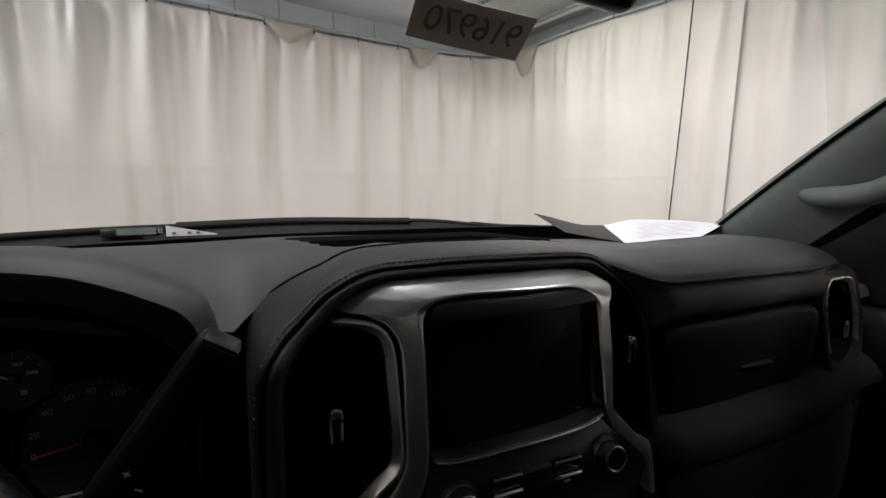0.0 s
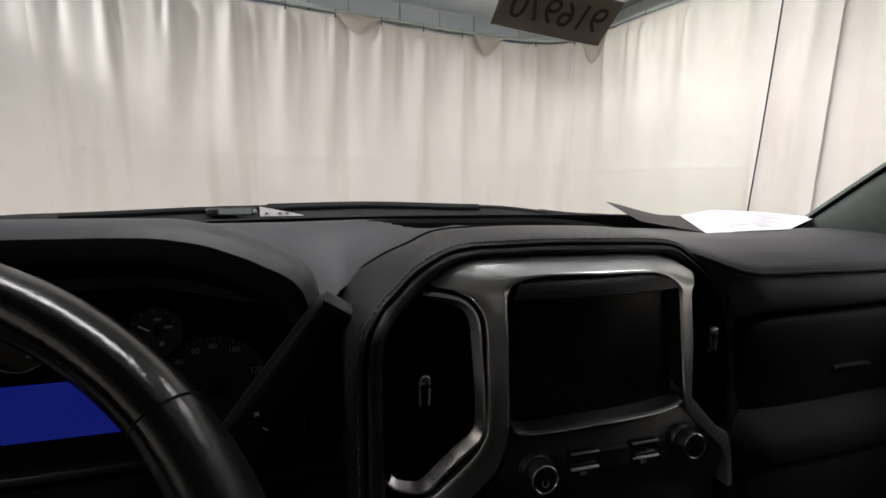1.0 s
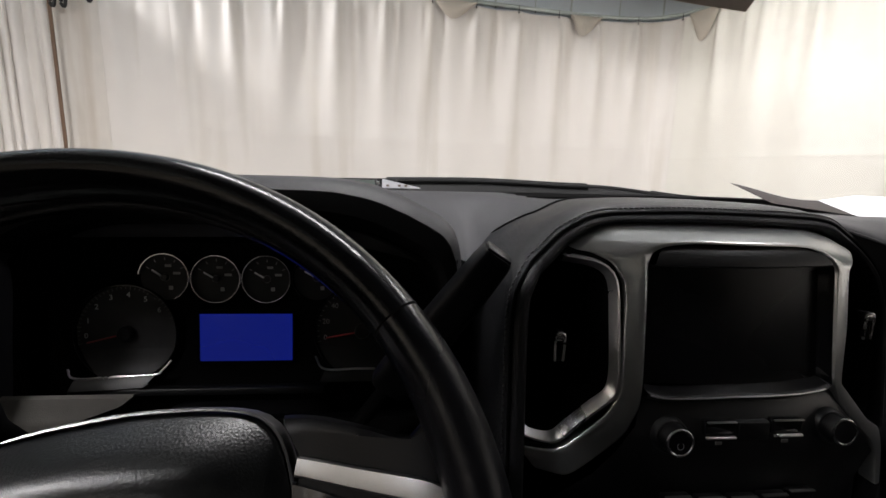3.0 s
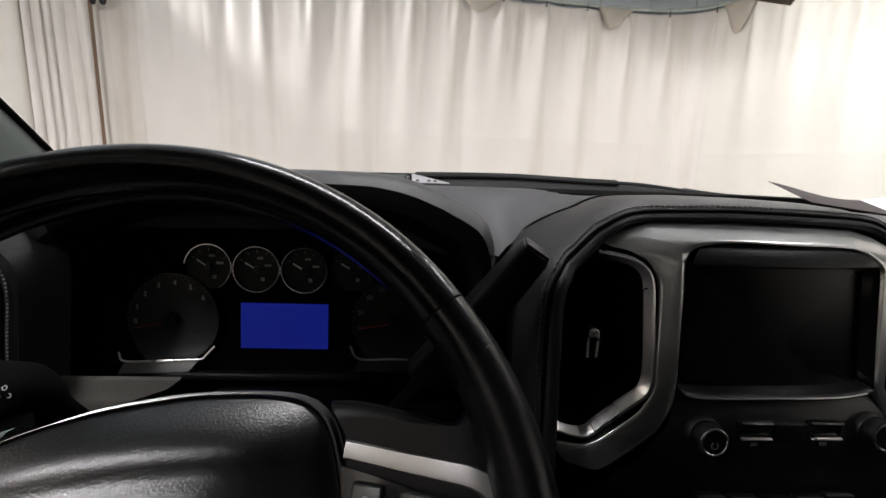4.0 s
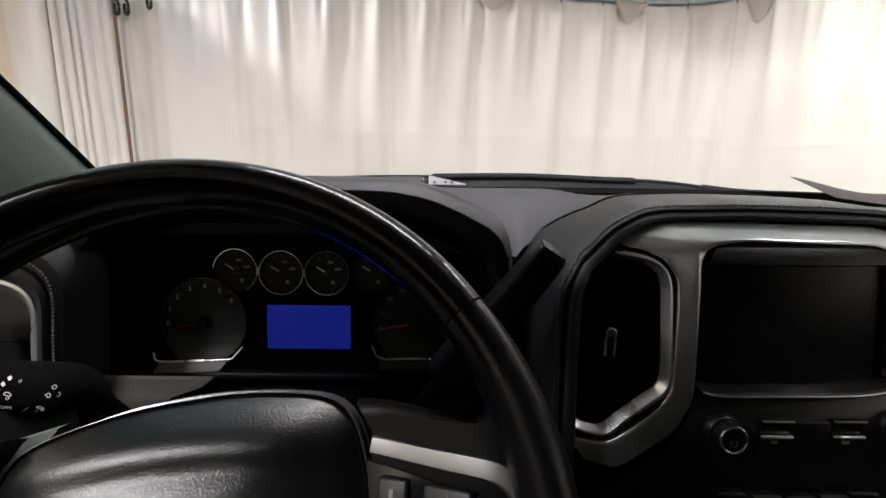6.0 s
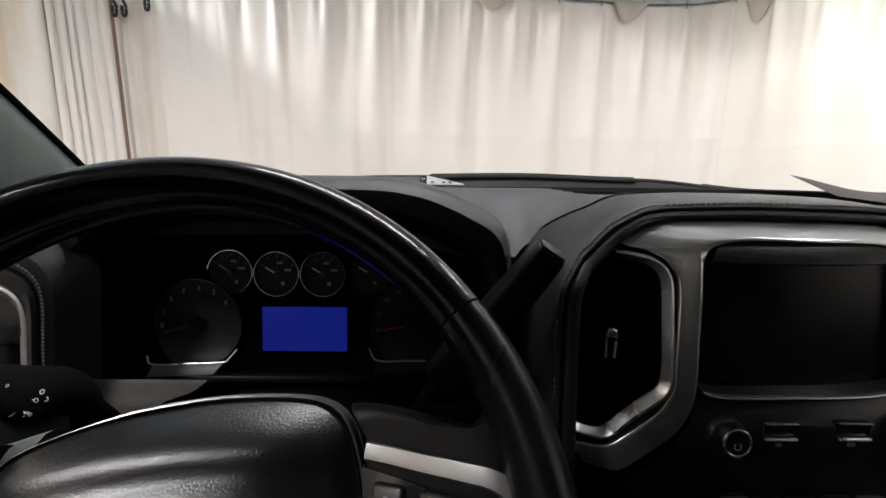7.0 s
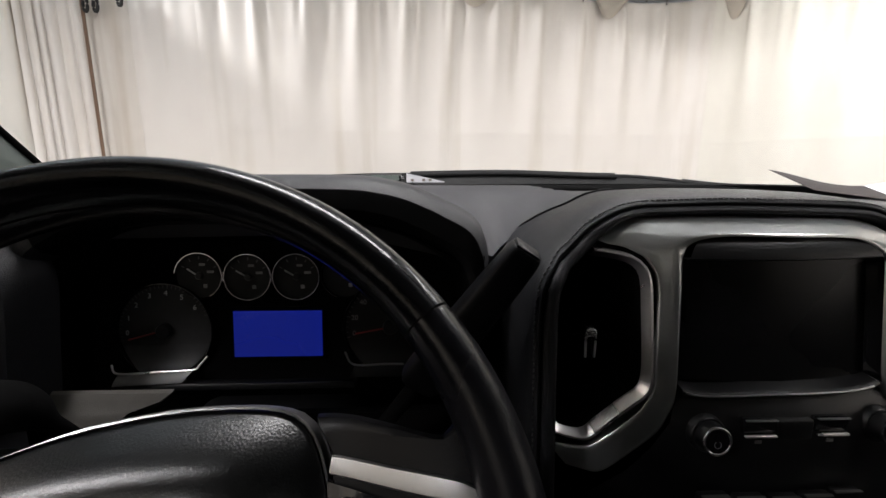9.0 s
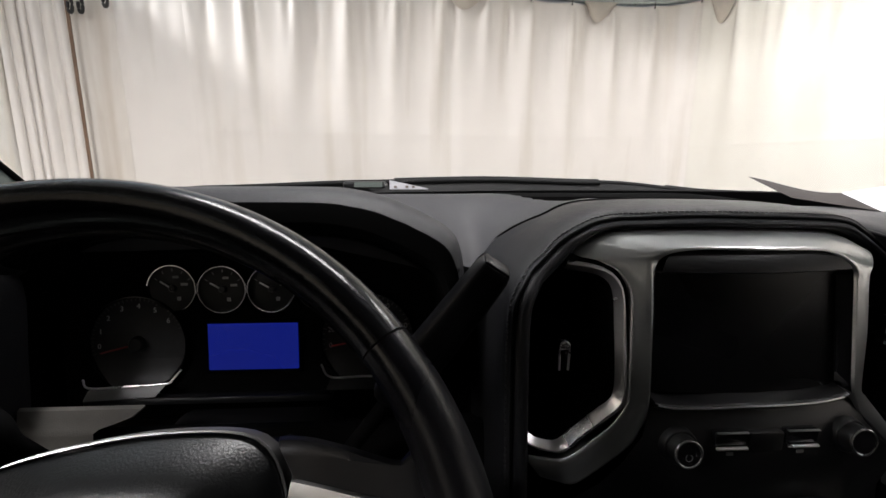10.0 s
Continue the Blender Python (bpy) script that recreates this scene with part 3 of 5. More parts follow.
def door(side, label):
    x = XC + side * 0.86
    rows = []
    for y in [0.70 - 1.9 * k / 20 for k in range(21)]:
        rows.append([Vector((x + side * a, y, z)) for a, z in ((-0.02, 0.5), (-0.03, 0.8), (-0.06, 0.98), (-0.055, 1.10), (-0.035, 1.185), (-0.02, 1.208), (0.0, 1.212), (0.05, 1.20), (0.06, 0.5))])
    d = structure(part("door_1" if side > 0 else "door_2", grid(rows, False, True), PLASTIC), label, "door")
    # added panel, out of view, keeps side light off the dash
    bm = bmesh.new()
    box(x - side * 0.05, -0.82, 1.5, 0.06, 0.76, 0.66, 0.012, bm=bm)
    part("rear_light_block", bm, PLASTIC, d, "dark panel added behind the front window to block light")
    if side > 0:
        edge = [(0.575, 1.20), (0.568, 1.40), (0.60, 1.425), (0.70, 1.38), (0.77, 1.31), (0.80, 1.20)]
        part("sail_panel", thicken(grid([[Vector((x - 0.035, y, z)), Vector((x - 0.03, 0.70, 1.20 + (z - 1.2) * 0.3))] for y, z in edge], True), 0.008), PLASTIC, d, "black corner panel ahead of the window")
    top = [pillar_edge(side, s) + Vector((side * 0.085, (-0.27 if side < 0 else -0.215) + 0.05 * s, 0.0)) for s in (-0.12, 0.0, 0.2, 0.4, 0.6, 0.78)]
    top += [Vector((XC + side * 0.72, -0.35, 1.80)), Vector((XC + side * 0.72, -1.2, 1.78))]
    part("window_frame", tube(smooth_path(top, 40), 0.022, 10), RUBBER, d)
    g = part("pane", grid([[Vector((x - side * (0.02 + 0.13 * (z - 1.2) / 0.55), y, z)) for z in (1.2, 1.4, 1.6, 1.75)] for y in (-1.2, -0.6, 0.0, 0.35, 0.66)]), GLASS, d)
    g.visible_shadow = False
    return d


door(1, "dark passenger door with clear window")
door(-1, "dark driver door with clear window")

# rear-view mirror
mir = thing("rear_view_mirror", "black rear-view mirror hanging from the windshield", "mirror", at=(-0.03, 0.5, 1.594))
part("housing", box(0, 0, 0.008, 0.235, 0.03, 0.075, 0.014, 4, m=pose(0, 0, 0, 8, 9, -8)), PLASTIC, mir)
part("mirror_glass", box(0, -0.0165, 0.008, 0.215, 0.003, 0.058, 0.001, 1, m=pose(0, 0, 0, 8, 9, -8)), CHROME, mir)
part("stalk", tube([Vector((0, 0.01, 0.03)), Vector((0, 0.03, 0.075))], 0.011, 10), PLASTIC, mir)

# ---- dashboard ----
DTOP = [(-0.82, 1.312), (-0.70, 1.330), (-0.60, 1.344), (-0.25, 1.343), (0.06, 1.343), (0.24, 1.325), (0.5, 1.321), (0.72, 1.322)]
CREASE = [(-0.82, 0.56), (-0.30, 0.59), (-0.27, 0.60), (-0.25, 0.615), (-0.235, 0.632), (-0.20, 0.641), (-0.10, 0.641), (0.06, 0.60), (0.17, 0.555), (0.30, 0.553), (0.50, 0.560), (0.72, 0.60)]
DROP = [(-0.15, 0.0), (0.06, 0.006), (0.24, 0.031)]
dash = thing("dashboard", "black soft-touch truck dashboard with stitched leather band", "dashboard", at=(XC, 0.6, 1.3))
D0 = Matrix.Translation((-XC, -0.6, -1.3))


def dpart(name, bm, mat, label="", parent=None, **k):
    bm.transform(D0)
    return part(name, bm, mat, parent or dash, label, **k)


BAND_FOOT = [(-0.40, 1.33), (-0.30, 1.303), (-0.262, 1.268), (-0.247, 1.255), (-0.237, 1.254), (-0.216, 1.276), (-0.194, 1.296), (-0.17, 1.313), (-0.145, 1.327), (-0.11, 1.336), (-0.08, 1.36)]


def tray_front(x):
    return table([(-0.20, 0.785), (-0.125, 0.69), (0.0, 0.682), (0.13, 0.672), (0.19, 0.705)], x)


def tray_back(x):
    return table([(-0.20, 0.80), (-0.15, 0.825), (0.04, 0.785), (0.19, 0.735)], x)


def dash_top(x, y):
    """Height of the dash top."""
    zt, yc = table(DTOP, x), table(CREASE, x)
    by, bz = screen_base(x)
    u = (y - yc) / table([(-0.31, 0.11), (-0.265, 0.17), (-0.21, 0.17), (-0.15, 0.11)], x)
    drop = table(DROP, x) * (1 - math.sqrt(max(0, 1 - (1 - min(1, max(0, u))) ** 2)))
    z = zt - drop
    cap = run(BAND_FOOT, x)
    z = lerp(min(z, cap), z, ease((y - 0.55) / 0.22))
    z -= 0.05 * ease((x - 0.60) / 0.10)
    sunk = ease((y - tray_front(x)) / 0.008) * ease((tray_back(x) - y) / 0.012) * ease((x + 0.2) / 0.01) * ease((0.19 - x) / 0.01)
    return lerp(z, table(COWL_Z, x) - 0.012, ease((y - 0.74) / (by - 0.74))) - 0.024 * sunk


DX = [-0.82 + 1.53 * i / 152 for i in range(153)]
rows = []
for x in DX:
    yc, (by, bz) = table(CREASE, x), screen_base(x)
    ys = [by + 0.004, by - 0.03, by - 0.06, yc, yc + 0.002, yc + 0.006, yc + 0.014, yc + 0.028] + [0.635 + 0.006 * k for k in range(34)]
    ys = sorted(ys, reverse=True)
    rows.append([Vector((x, y, dash_top(x, y))) for y in ys] + [Vector((x, yc + 0.02, dash_top(x, yc) - 0.03))])
dpart("top_pad", grid(rows), VINYL, "black grained vinyl top pad")

rows = []
for i in range(31):
    x = -0.19 + 0.372 * i / 30
    f, b = tray_front(x), tray_back(x)
    low = dash_top(x, lerp(f, b, 0.5)) + 0.003
    rows.append([Vector((x, f + 0.003, low)), Vector((x, lerp(f, b, 0.5), low)), Vector((x, b - 0.014, low)), Vector((x, b - 0.0105, dash_top(x, b + 0.002) - 0.004)), Vector((x, b - 0.002, dash_top(x, b + 0.004) + 0.0012)), Vector((x, b + 0.012, dash_top(x, b + 0.014) + 0.0012))])
dpart("speaker_cover", thicken(grid(rows), 0.002), CAVITY, "black speaker cover sunk in the dash top")

# passenger side face
rows = []
for i in range(41):
    x = 0.195 + 0.56 * i / 40
    yc, zt = table(CREASE, x), table(DTOP, x) + 0.034 - table(DROP, x) - 0.05 * ease((x - 0.60) / 0.10)
    f = ease((x - 0.205) / 0.03) * (1 - ease((x - 0.535) / 0.03))
    zr = 1.2545 - 0.012 * (1 - f)
    back = 1 - ease((x - 0.2) / 0.03)
    rows.append([Vector((x, yc + a + back * 0.03 * ease((zt - 0.036 - z) / 0.03), z)) for a, z in (
        (0.012, zt - 0.034), (0.003, zt - 0.0365), (0.0, zt - 0.041), (-0.004, zt - 0.055), (-0.005, zr), (-0.001, zr - 0.006), (0.016 * f + 0.002, zr - 0.010),
        (0.022 * f + 0.004, zr - 0.016), (0.022 * f + 0.004, 1.12), (0.012, 1.128), (-0.006, 1.118), (-0.024, 1.108), (-0.036, 1.092), (-0.036, 1.080), (-0.018, 1.066), (-0.012, 0.98), (0.0, 0.80), (0.03, 0.66))])
n = next(i for i in range(41) if rows[i][0].x > 0.545)
dpart("vent_brow", grid([w[:4] for w in rows[n:]]), VINYL)
dpart("passenger_face", grid([w[:10] for w in rows[:n + 1]]), VINYL, "black vinyl face below the passenger edge")
# lower face takes the shaded vinyl; light from above misses it
dpart("lower_face", grid([w[9:] for w in rows]), FACE, "matt lower dash face, blackened for shade")
crease = [Vector((x, table(CREASE, x) - 0.001, table(DTOP, x) - table(DROP, x) - 0.0005)) for x in [0.10 + 0.43 * i / 40 for i in range(41)]]
dpart("piping", tube(crease, 0.0022, 8), LEATHER)

# upper glovebox lid
rows = []
for i in range(25):
    u = i / 24
    x = 0.226 + 0.334 * u
    e = min(u * 8, (1 - u) * 4.5)
    r = (1 - math.sqrt(max(0, 1 - (1 - min(1, e)) ** 2))) * (1 if u < 0.5 else 1.9)
    y = table(CREASE, x)
    zt = 1.2425 - 0.014 * r - 0.002 * u
    rows.append([Vector((x, y + 0.020, zt - 0.002)), Vector((x, y + 0.006 + 0.008 * r, zt)), Vector((x, y - 0.002 + 0.008 * r, zt - 0.004)), Vector((x, y - 0.006 + 0.008 * r, zt - 0.012)), Vector((x, y - 0.007 + 0.008 * r, 1.20)), Vector((x, y - 0.003 + 0.008 * r, 1.165)), Vector((x, y + 0.004 + 0.006 * r, 1.125))])
# lid colour has the shade put in
lid = dpart("glovebox_lid", thicken(grid(rows), 0.004), FACE, "vinyl glovebox lid, darkened for shade")
bm = box(0.385, table(CREASE, 0.385) - 0.006, 1.171, 0.062, 0.008, 0.004, 0.0015, 2)
dpart("handle", bm, PLASTIC, "slim lid handle", parent=lid)
# lower glovebox
rows = []
for i in range(19):
    u = i / 18
    x = 0.222 + 0.46 * u
    e = min(1, min(u, 1 - u) * 7)
    r = 1 - math.sqrt(1 - (1 - e) ** 2)
    y = table(CREASE, x)
    rows.append([Vector((x, y + a + 0.014 * r, z)) for a, z in ((-0.010, 1.070 - 0.02 * r), (-0.030, 1.066 - 0.02 * r), (-0.036, 1.054 - 0.02 * r), (-0.036, 0.96), (-0.02, 0.80), (0.0, 0.79))])
# same shaded vinyl on the lower box
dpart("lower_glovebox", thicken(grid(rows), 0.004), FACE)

# driver side knee panel; its slanting right end follows a shadow's edge
rows = [[Vector((lerp(run([(1.04, -0.622), (1.09, -0.632), (1.118, -0.650), (1.133, -0.668), (1.140, -0.672)], z), table([(1.0, -0.62), (1.135, -0.605), (1.158, -0.56), (1.17, -0.55)], z), i / 12), y, z)) for y, z in ((0.62, 1.08), (0.575, 1.12), (0.558, 1.1555), (0.5535, 1.1605), (0.550, 1.1585), (0.548, 1.151), (0.547, 1.140), (0.5455, 1.1365), (0.546, 1.133), (0.5435, 1.120), (0.541, 1.105), (0.538, 1.09), (0.535, 0.95), (0.55, 0.70))] for i in range(13)]
dpart("firewall", box(XC, 0.80, 0.90, 1.5, 0.02, 0.78), CAVITY)
dpart("knee_panel", grid(rows), KNEE, "brown-grey lower trim panel")
# near-black surround stands in for the shadow beside the knee panel
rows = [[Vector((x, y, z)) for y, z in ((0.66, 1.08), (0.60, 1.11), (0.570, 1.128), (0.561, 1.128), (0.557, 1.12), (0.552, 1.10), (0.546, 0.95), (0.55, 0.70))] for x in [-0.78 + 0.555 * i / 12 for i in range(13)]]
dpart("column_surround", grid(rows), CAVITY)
rows = [[Vector((x, y, z)) for y, z in ((0.70, 1.31), (0.62, 1.30), (0.56, 1.29), (0.545, 1.24), (0.545, 1.1), (0.555, 0.7))] for x in (-0.83, -0.78, -0.73, -0.695)]
dpart("side_panel", grid(rows), PLASTIC)

# instrument hood: an arched brow over the gauges
BX = -0.479
BROW = [(0.0, 1.3615), (0.4, 1.361), (0.55, 1.3575), (0.66, 1.3515), (0.75, 1.3435), (0.84, 1.334), (0.91, 1.325), (0.96, 1.314), (0.987, 1.299), (1.0, 1.283)]


BROW_PATH = smooth_path([(-u, 0, z) for u, z in BROW[:0:-1]] + [(u, 0, z) for u, z in BROW], 400)


def brow_z(x):
    u = (x - BX) / 0.2235
    return min(BROW_PATH, key=lambda p: abs(p.x - u)).z


rows = []
for i in range(61):
    a = math.pi * i / 60
    u = -math.cos(a)
    x = BX + 0.2235 * u
    z = brow_z(x) if 0 < i < 60 else 1.281
    k = abs(u) ** 3
    ix = BX + 0.206 * u
    zi = min(brow_z(BX + 0.2235 * u * 1.0), 1.356) - 0.016
    w = ix - x
    rows.append([Vector((ix, 0.68, z - 0.050)), Vector((ix, 0.60, z - 0.046)), Vector((ix, 0.570, z - 0.040)), Vector((x + 0.95 * w, 0.557, z - 0.034)), Vector((x + 0.85 * w, 0.552, z - 0.028)),
                 Vector((x + 0.62 * w, 0.5525, z - 0.019)), Vector((x + 0.38 * w, 0.557, z - 0.011)), Vector((x + 0.18 * w, 0.566, z - 0.0045)), Vector((x + 0.05 * w, 0.578, z - 0.001)), Vector((x, 0.594, z)), Vector((lerp(BX, x, 0.985), 0.612, z)),
                 Vector((lerp(BX, x, 0.92), 0.64, z - 0.002)), Vector((lerp(BX, x, 0.84), 0.69, z - 0.008)), Vector((lerp(BX, x, 0.72), 0.74, z - 0.016)), Vector((lerp(BX, x, 0.6), 0.80, z - 0.035))])
dpart("instrument_hood", grid([w[6:] for w in rows]), VINYL, "arched black vinyl hood over the gauges")
# one lip in two tones: near black where shaded
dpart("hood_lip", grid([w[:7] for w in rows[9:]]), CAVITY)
# lighter at the left end, where lamp light would catch it
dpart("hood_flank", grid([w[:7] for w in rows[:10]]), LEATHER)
# shell inside the hood, near black to carry the shade in there
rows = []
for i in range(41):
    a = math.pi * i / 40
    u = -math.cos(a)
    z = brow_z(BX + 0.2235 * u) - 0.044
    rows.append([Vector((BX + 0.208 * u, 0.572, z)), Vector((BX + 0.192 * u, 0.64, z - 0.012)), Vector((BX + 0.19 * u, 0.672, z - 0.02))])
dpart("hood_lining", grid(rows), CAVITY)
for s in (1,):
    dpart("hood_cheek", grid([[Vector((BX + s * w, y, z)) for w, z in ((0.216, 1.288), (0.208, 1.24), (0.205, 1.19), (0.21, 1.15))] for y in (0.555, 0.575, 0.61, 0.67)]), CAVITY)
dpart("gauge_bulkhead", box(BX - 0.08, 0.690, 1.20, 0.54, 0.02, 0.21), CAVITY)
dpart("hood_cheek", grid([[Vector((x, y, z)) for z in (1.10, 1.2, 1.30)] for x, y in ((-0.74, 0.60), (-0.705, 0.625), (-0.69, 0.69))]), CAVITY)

# centre stack arch: leather band, lip and stitching
ARCH = [(-0.226, 0.97), (-0.226, 1.08), (-0.2255, 1.19), (-0.2247, 1.245), (-0.2232, 1.264), (-0.2195, 1.2785), (-0.2115, 1.2895), (-0.1994, 1.2998), (-0.186, 1.3110), (-0.171, 1.3225), (-0.1515, 1.3310), (-0.1334, 1.3345), (-0.0966, 1.3364), (-0.0419, 1.338),
        (0.0495, 1.3356), (0.1016, 1.3308), (0.1269, 1.3197), (0.1649, 1.296), (0.1899, 1.273), (0.2033, 1.246), (0.2112, 1.2094), (0.215, 1.1322), (0.2173, 1.0237), (0.2183, 0.97)]
ARCH_PATH = smooth_path([(x, 0, z) for x, z in ARCH], 110)


def face_y(x, z):
    """The front plane of the centre stack."""
    return 0.497 + (z - 1.18) * 0.13 + 0.85 * (x + 0.005) ** 2 + 0.06 * max(0, x)


ARCH_LEFT = [(-0.226, 0.497), (-0.219, 0.500), (-0.20, 0.519), (-0.175, 0.529), (-0.12, 0.546)]


def arch_y(x, z):
    """The front edge of the leather band; it comes forward on the driver's side."""
    if x < -0.12:
        return table(ARCH_LEFT, x) - 0.13 * max(0, 1.2777 - z)
    return face_y(0.92 * x, z) + 0.022


def arch_frame(i):
    a, b = ARCH_PATH[max(0, i - 1)], ARCH_PATH[min(len(ARCH_PATH) - 1, i + 1)]
    t = (b - a).normalized()
    return ARCH_PATH[i], Vector((-t.z, 0, t.x))


rows, lip = [], []
for i in range(len(ARCH_PATH)):
    p, n = arch_frame(i)
    y = arch_y(p.x, p.z)
    n = -n if n.z < -0.2 else n
    if p.x < -0.2 and n.x > 0 or p.x > 0.15 and n.x < 0:
        n = -n
    q = Vector((p.x, y, p.z))
    V = Vector((0, 1, 0))
    w = abs(n.x)
    e = 0.645 + 0.12 * max(0, p.x) - y
    g = 1 + 2.6 * ease((p.x - 0.12) / 0.07)
    k = 1 + 0.5 * ease((-0.14 - p.x) / 0.05)
    sink = 0.009 * math.exp(-((p.x + 0.165) / 0.026) ** 2)
    lip.append([q - n * (a * k) + V * b for a, b in ((0.0098, 0.022), (0.0100, 0.005), (0.0092, -0.0005), (0.0075, -0.0034), (0.0052, -0.0042), (0.0030, -0.0030), (0.0016, 0.0), (0.001, 0.0025))])
    rows.append([q - n * 0.001 + V * 0.0025, q - n * 0.0002 + V * 0.0005, q + n * 0.0015 + V * 0.0, q + n * (0.004 * g) + V * 0.004, q + n * (0.006 * g) + V * 0.012, q + n * (0.008 * g) + V * 0.030,
                 q + n * (0.009 * g + 0.003 * w - 0.5 * sink) + V * (0.62 * e), q + n * (0.008 + 0.006 * w - sink) + V * (e - 0.004), q + n * (0.006 + 0.006 * w - sink) + V * e, q + n * (0.001 + 0.005 * w - sink) + V * (e + 0.002), q + n * (-0.02 + 0.005 * w - sink) + V * (e + 0.05)])
dpart("leather_band", grid(rows), LEATHER, "black grained leather band over the centre stack")
dpart("inner_lip", grid(lip), LEATHER)
dpart("seam_groove", tube([w[8] for w in rows], 0.0036, 6), CAVITY)
dpart("edge_piping", tube([w[1] for w in rows], 0.0012, 6), CAVITY)
bm = bmesh.new()
for i in range(2, len(ARCH_PATH) - 2):
    p, n = arch_frame(i)
    if p.x < -0.2 and n.x > 0 or p.x > 0.15 and n.x < 0 or n.z < -0.2:
        n = -n
    for k in (0, 0.5):
        a = ARCH_PATH[i].lerp(ARCH_PATH[i + 1], k)
        b = ARCH_PATH[i].lerp(ARCH_PATH[i + 1], k + 0.32)
        yy = arch_y(a.x, a.z)
        tube([Vector((a.x, yy + 0.0035, a.z)) + n * 0.0045, Vector((b.x, yy + 0.0030, b.z)) + n * 0.0043], 0.0007, 5, bm=bm)
st = dpart("stitching", bm, THREAD, "row of dark stitches")
tagged(st, kind="stuff")

dpart("filler_panel", grid([[Vector((x, y, z)) for y, z in ((0.66, 1.27), (0.645, 1.26), (0.642, 1.25), (0.642, 1.1), (0.65, 0.7))] for x in (-0.30, -0.25, -0.225)]), CAVITY)

# dark carrier behind the stack
rows = []
for z in (0.72, 0.9, 1.05, 1.15, 1.25, 1.30, 1.325):
    w = table([(1.2, 0.215), (1.30, 0.19), (1.33, 0.15)], z)
    rows.append([Vector((-0.012 + w * u, face_y(w * u, z) + 0.042, z)) for u in [k / 6 for k in range(-6, 7)]])
dpart("carrier", grid(rows), CAVITY)

# ---- centre stack: bezel, screen, controls ----
stack = thing("centre_stack", "satin silver bezel panel round a dark infotainment screen", "centre console", at=(-0.01, 0.5, 1.2))
C0 = Matrix.Translation((0.01, -0.5, -1.2))


def cpart(name, bm, mat, label="", parent=None, **k):
    bm.transform(C0)
    return part(name, bm, mat, parent or stack, label, **k)


def on_face(x, z, d=0.0):
    """A point on the stack's face, d metres in front of it."""
    return Vector((x, face_y(x, z) - d, z))


OUTER = [(-0.206, 1.1185), (-0.1690, 1.1185), (-0.1290, 1.1560), (-0.1168, 1.177), (-0.1155, 1.262), (-0.1172, 1.279), (-0.1262, 1.2930), (-0.144, 1.3015), (-0.173, 1.3045), (-0.1560, 1.3190), (-0.1400, 1.3260),
         (-0.1080, 1.3290), (-0.0548, 1.3298), (0.0340, 1.328), (0.0778, 1.3248), (0.1020, 1.3165), (0.126, 1.303), (0.1165, 1.295), (0.108, 1.287), (0.1095, 1.232), (0.105, 1.180), (0.112, 1.1735), (0.1503, 1.1361),
         (0.173, 1.1238), (0.180, 1.100), (0.18, 1.065)]
INNER = [(-0.188, 1.098), (-0.160, 1.094), (-0.112, 1.138), (-0.0980, 1.168), (-0.0966, 1.262), (-0.0972, 1.285), (-0.0968, 1.293), (-0.0955, 1.298), (-0.0936, 1.3028), (-0.0895, 1.306), (-0.0834, 1.3088),
         (-0.072, 1.3112), (-0.054, 1.3126), (0.0336, 1.311), (0.0563, 1.3094), (0.071, 1.3047), (0.083, 1.297), (0.0885, 1.2915), (0.0905, 1.288), (0.0922, 1.235), (0.0943, 1.1832), (0.1027, 1.159), (0.140, 1.127),
         (0.158, 1.112), (0.168, 1.095), (0.170, 1.065)]
n = 226


def eased_outline(pts, count):
    """A line through pts with slightly rounded corners, points kept in step with the list."""
    out = []
    k = len(pts) - 1
    for i in range(count):
        f = i / (count - 1) * k
        j = min(int(f), k - 1)
        u = f - j
        p = Vector((lerp(pts[j][0], pts[j + 1][0], u), lerp(pts[j][1], pts[j + 1][1], u)))
        out.append(p)
    for _ in range(4):
        out = [out[0]] + [(out[i - 1] + out[i] * 2 + out[i + 1]) / 4 for i in range(1, count - 1)] + [out[-1]]
    return out


# how far the outer edge leans back, by its place along the outline
LEAN = [(5.0, 0.0), (7.0, 0.003), (8.0, 0.008), (9.5, 0.020), (11.0, 0.030), (13.5, 0.030), (15.0, 0.023), (16.0, 0.011), (17.2, 0.0)]
oo, ii = eased_outline(OUTER, n), eased_outline(INNER, n)
lean = [run(LEAN, k / (n - 1) * (len(OUTER) - 1)) for k in range(n)]
for _ in range(40):
    lean = [0.0] + [(lean[k - 1] + 2 * lean[k] + lean[k + 1]) / 4 for k in range(1, n - 1)] + [0.0]
rows = []
for a, b, back in zip(oo, ii, lean):
    rows.append([on_face(*a.lerp(b, u), d - back * (1 - u) ** 1.12) for u, d in ((0.0, -0.010), (0.0, -0.0005), (0.04, 0.0003), (0.12, 0.0006), (0.2, 0.0008), (0.3, 0.0010), (0.4, 0.0012), (0.5, 0.0012), (0.6, 0.0012), (0.7, 0.0010), (0.8, 0.0008), (0.88, 0.0006), (0.91, 0.0001), (1.0, -0.0022), (1.0, -0.016))])
cpart("bezel", grid(rows), BEZEL, "satin silver surround")

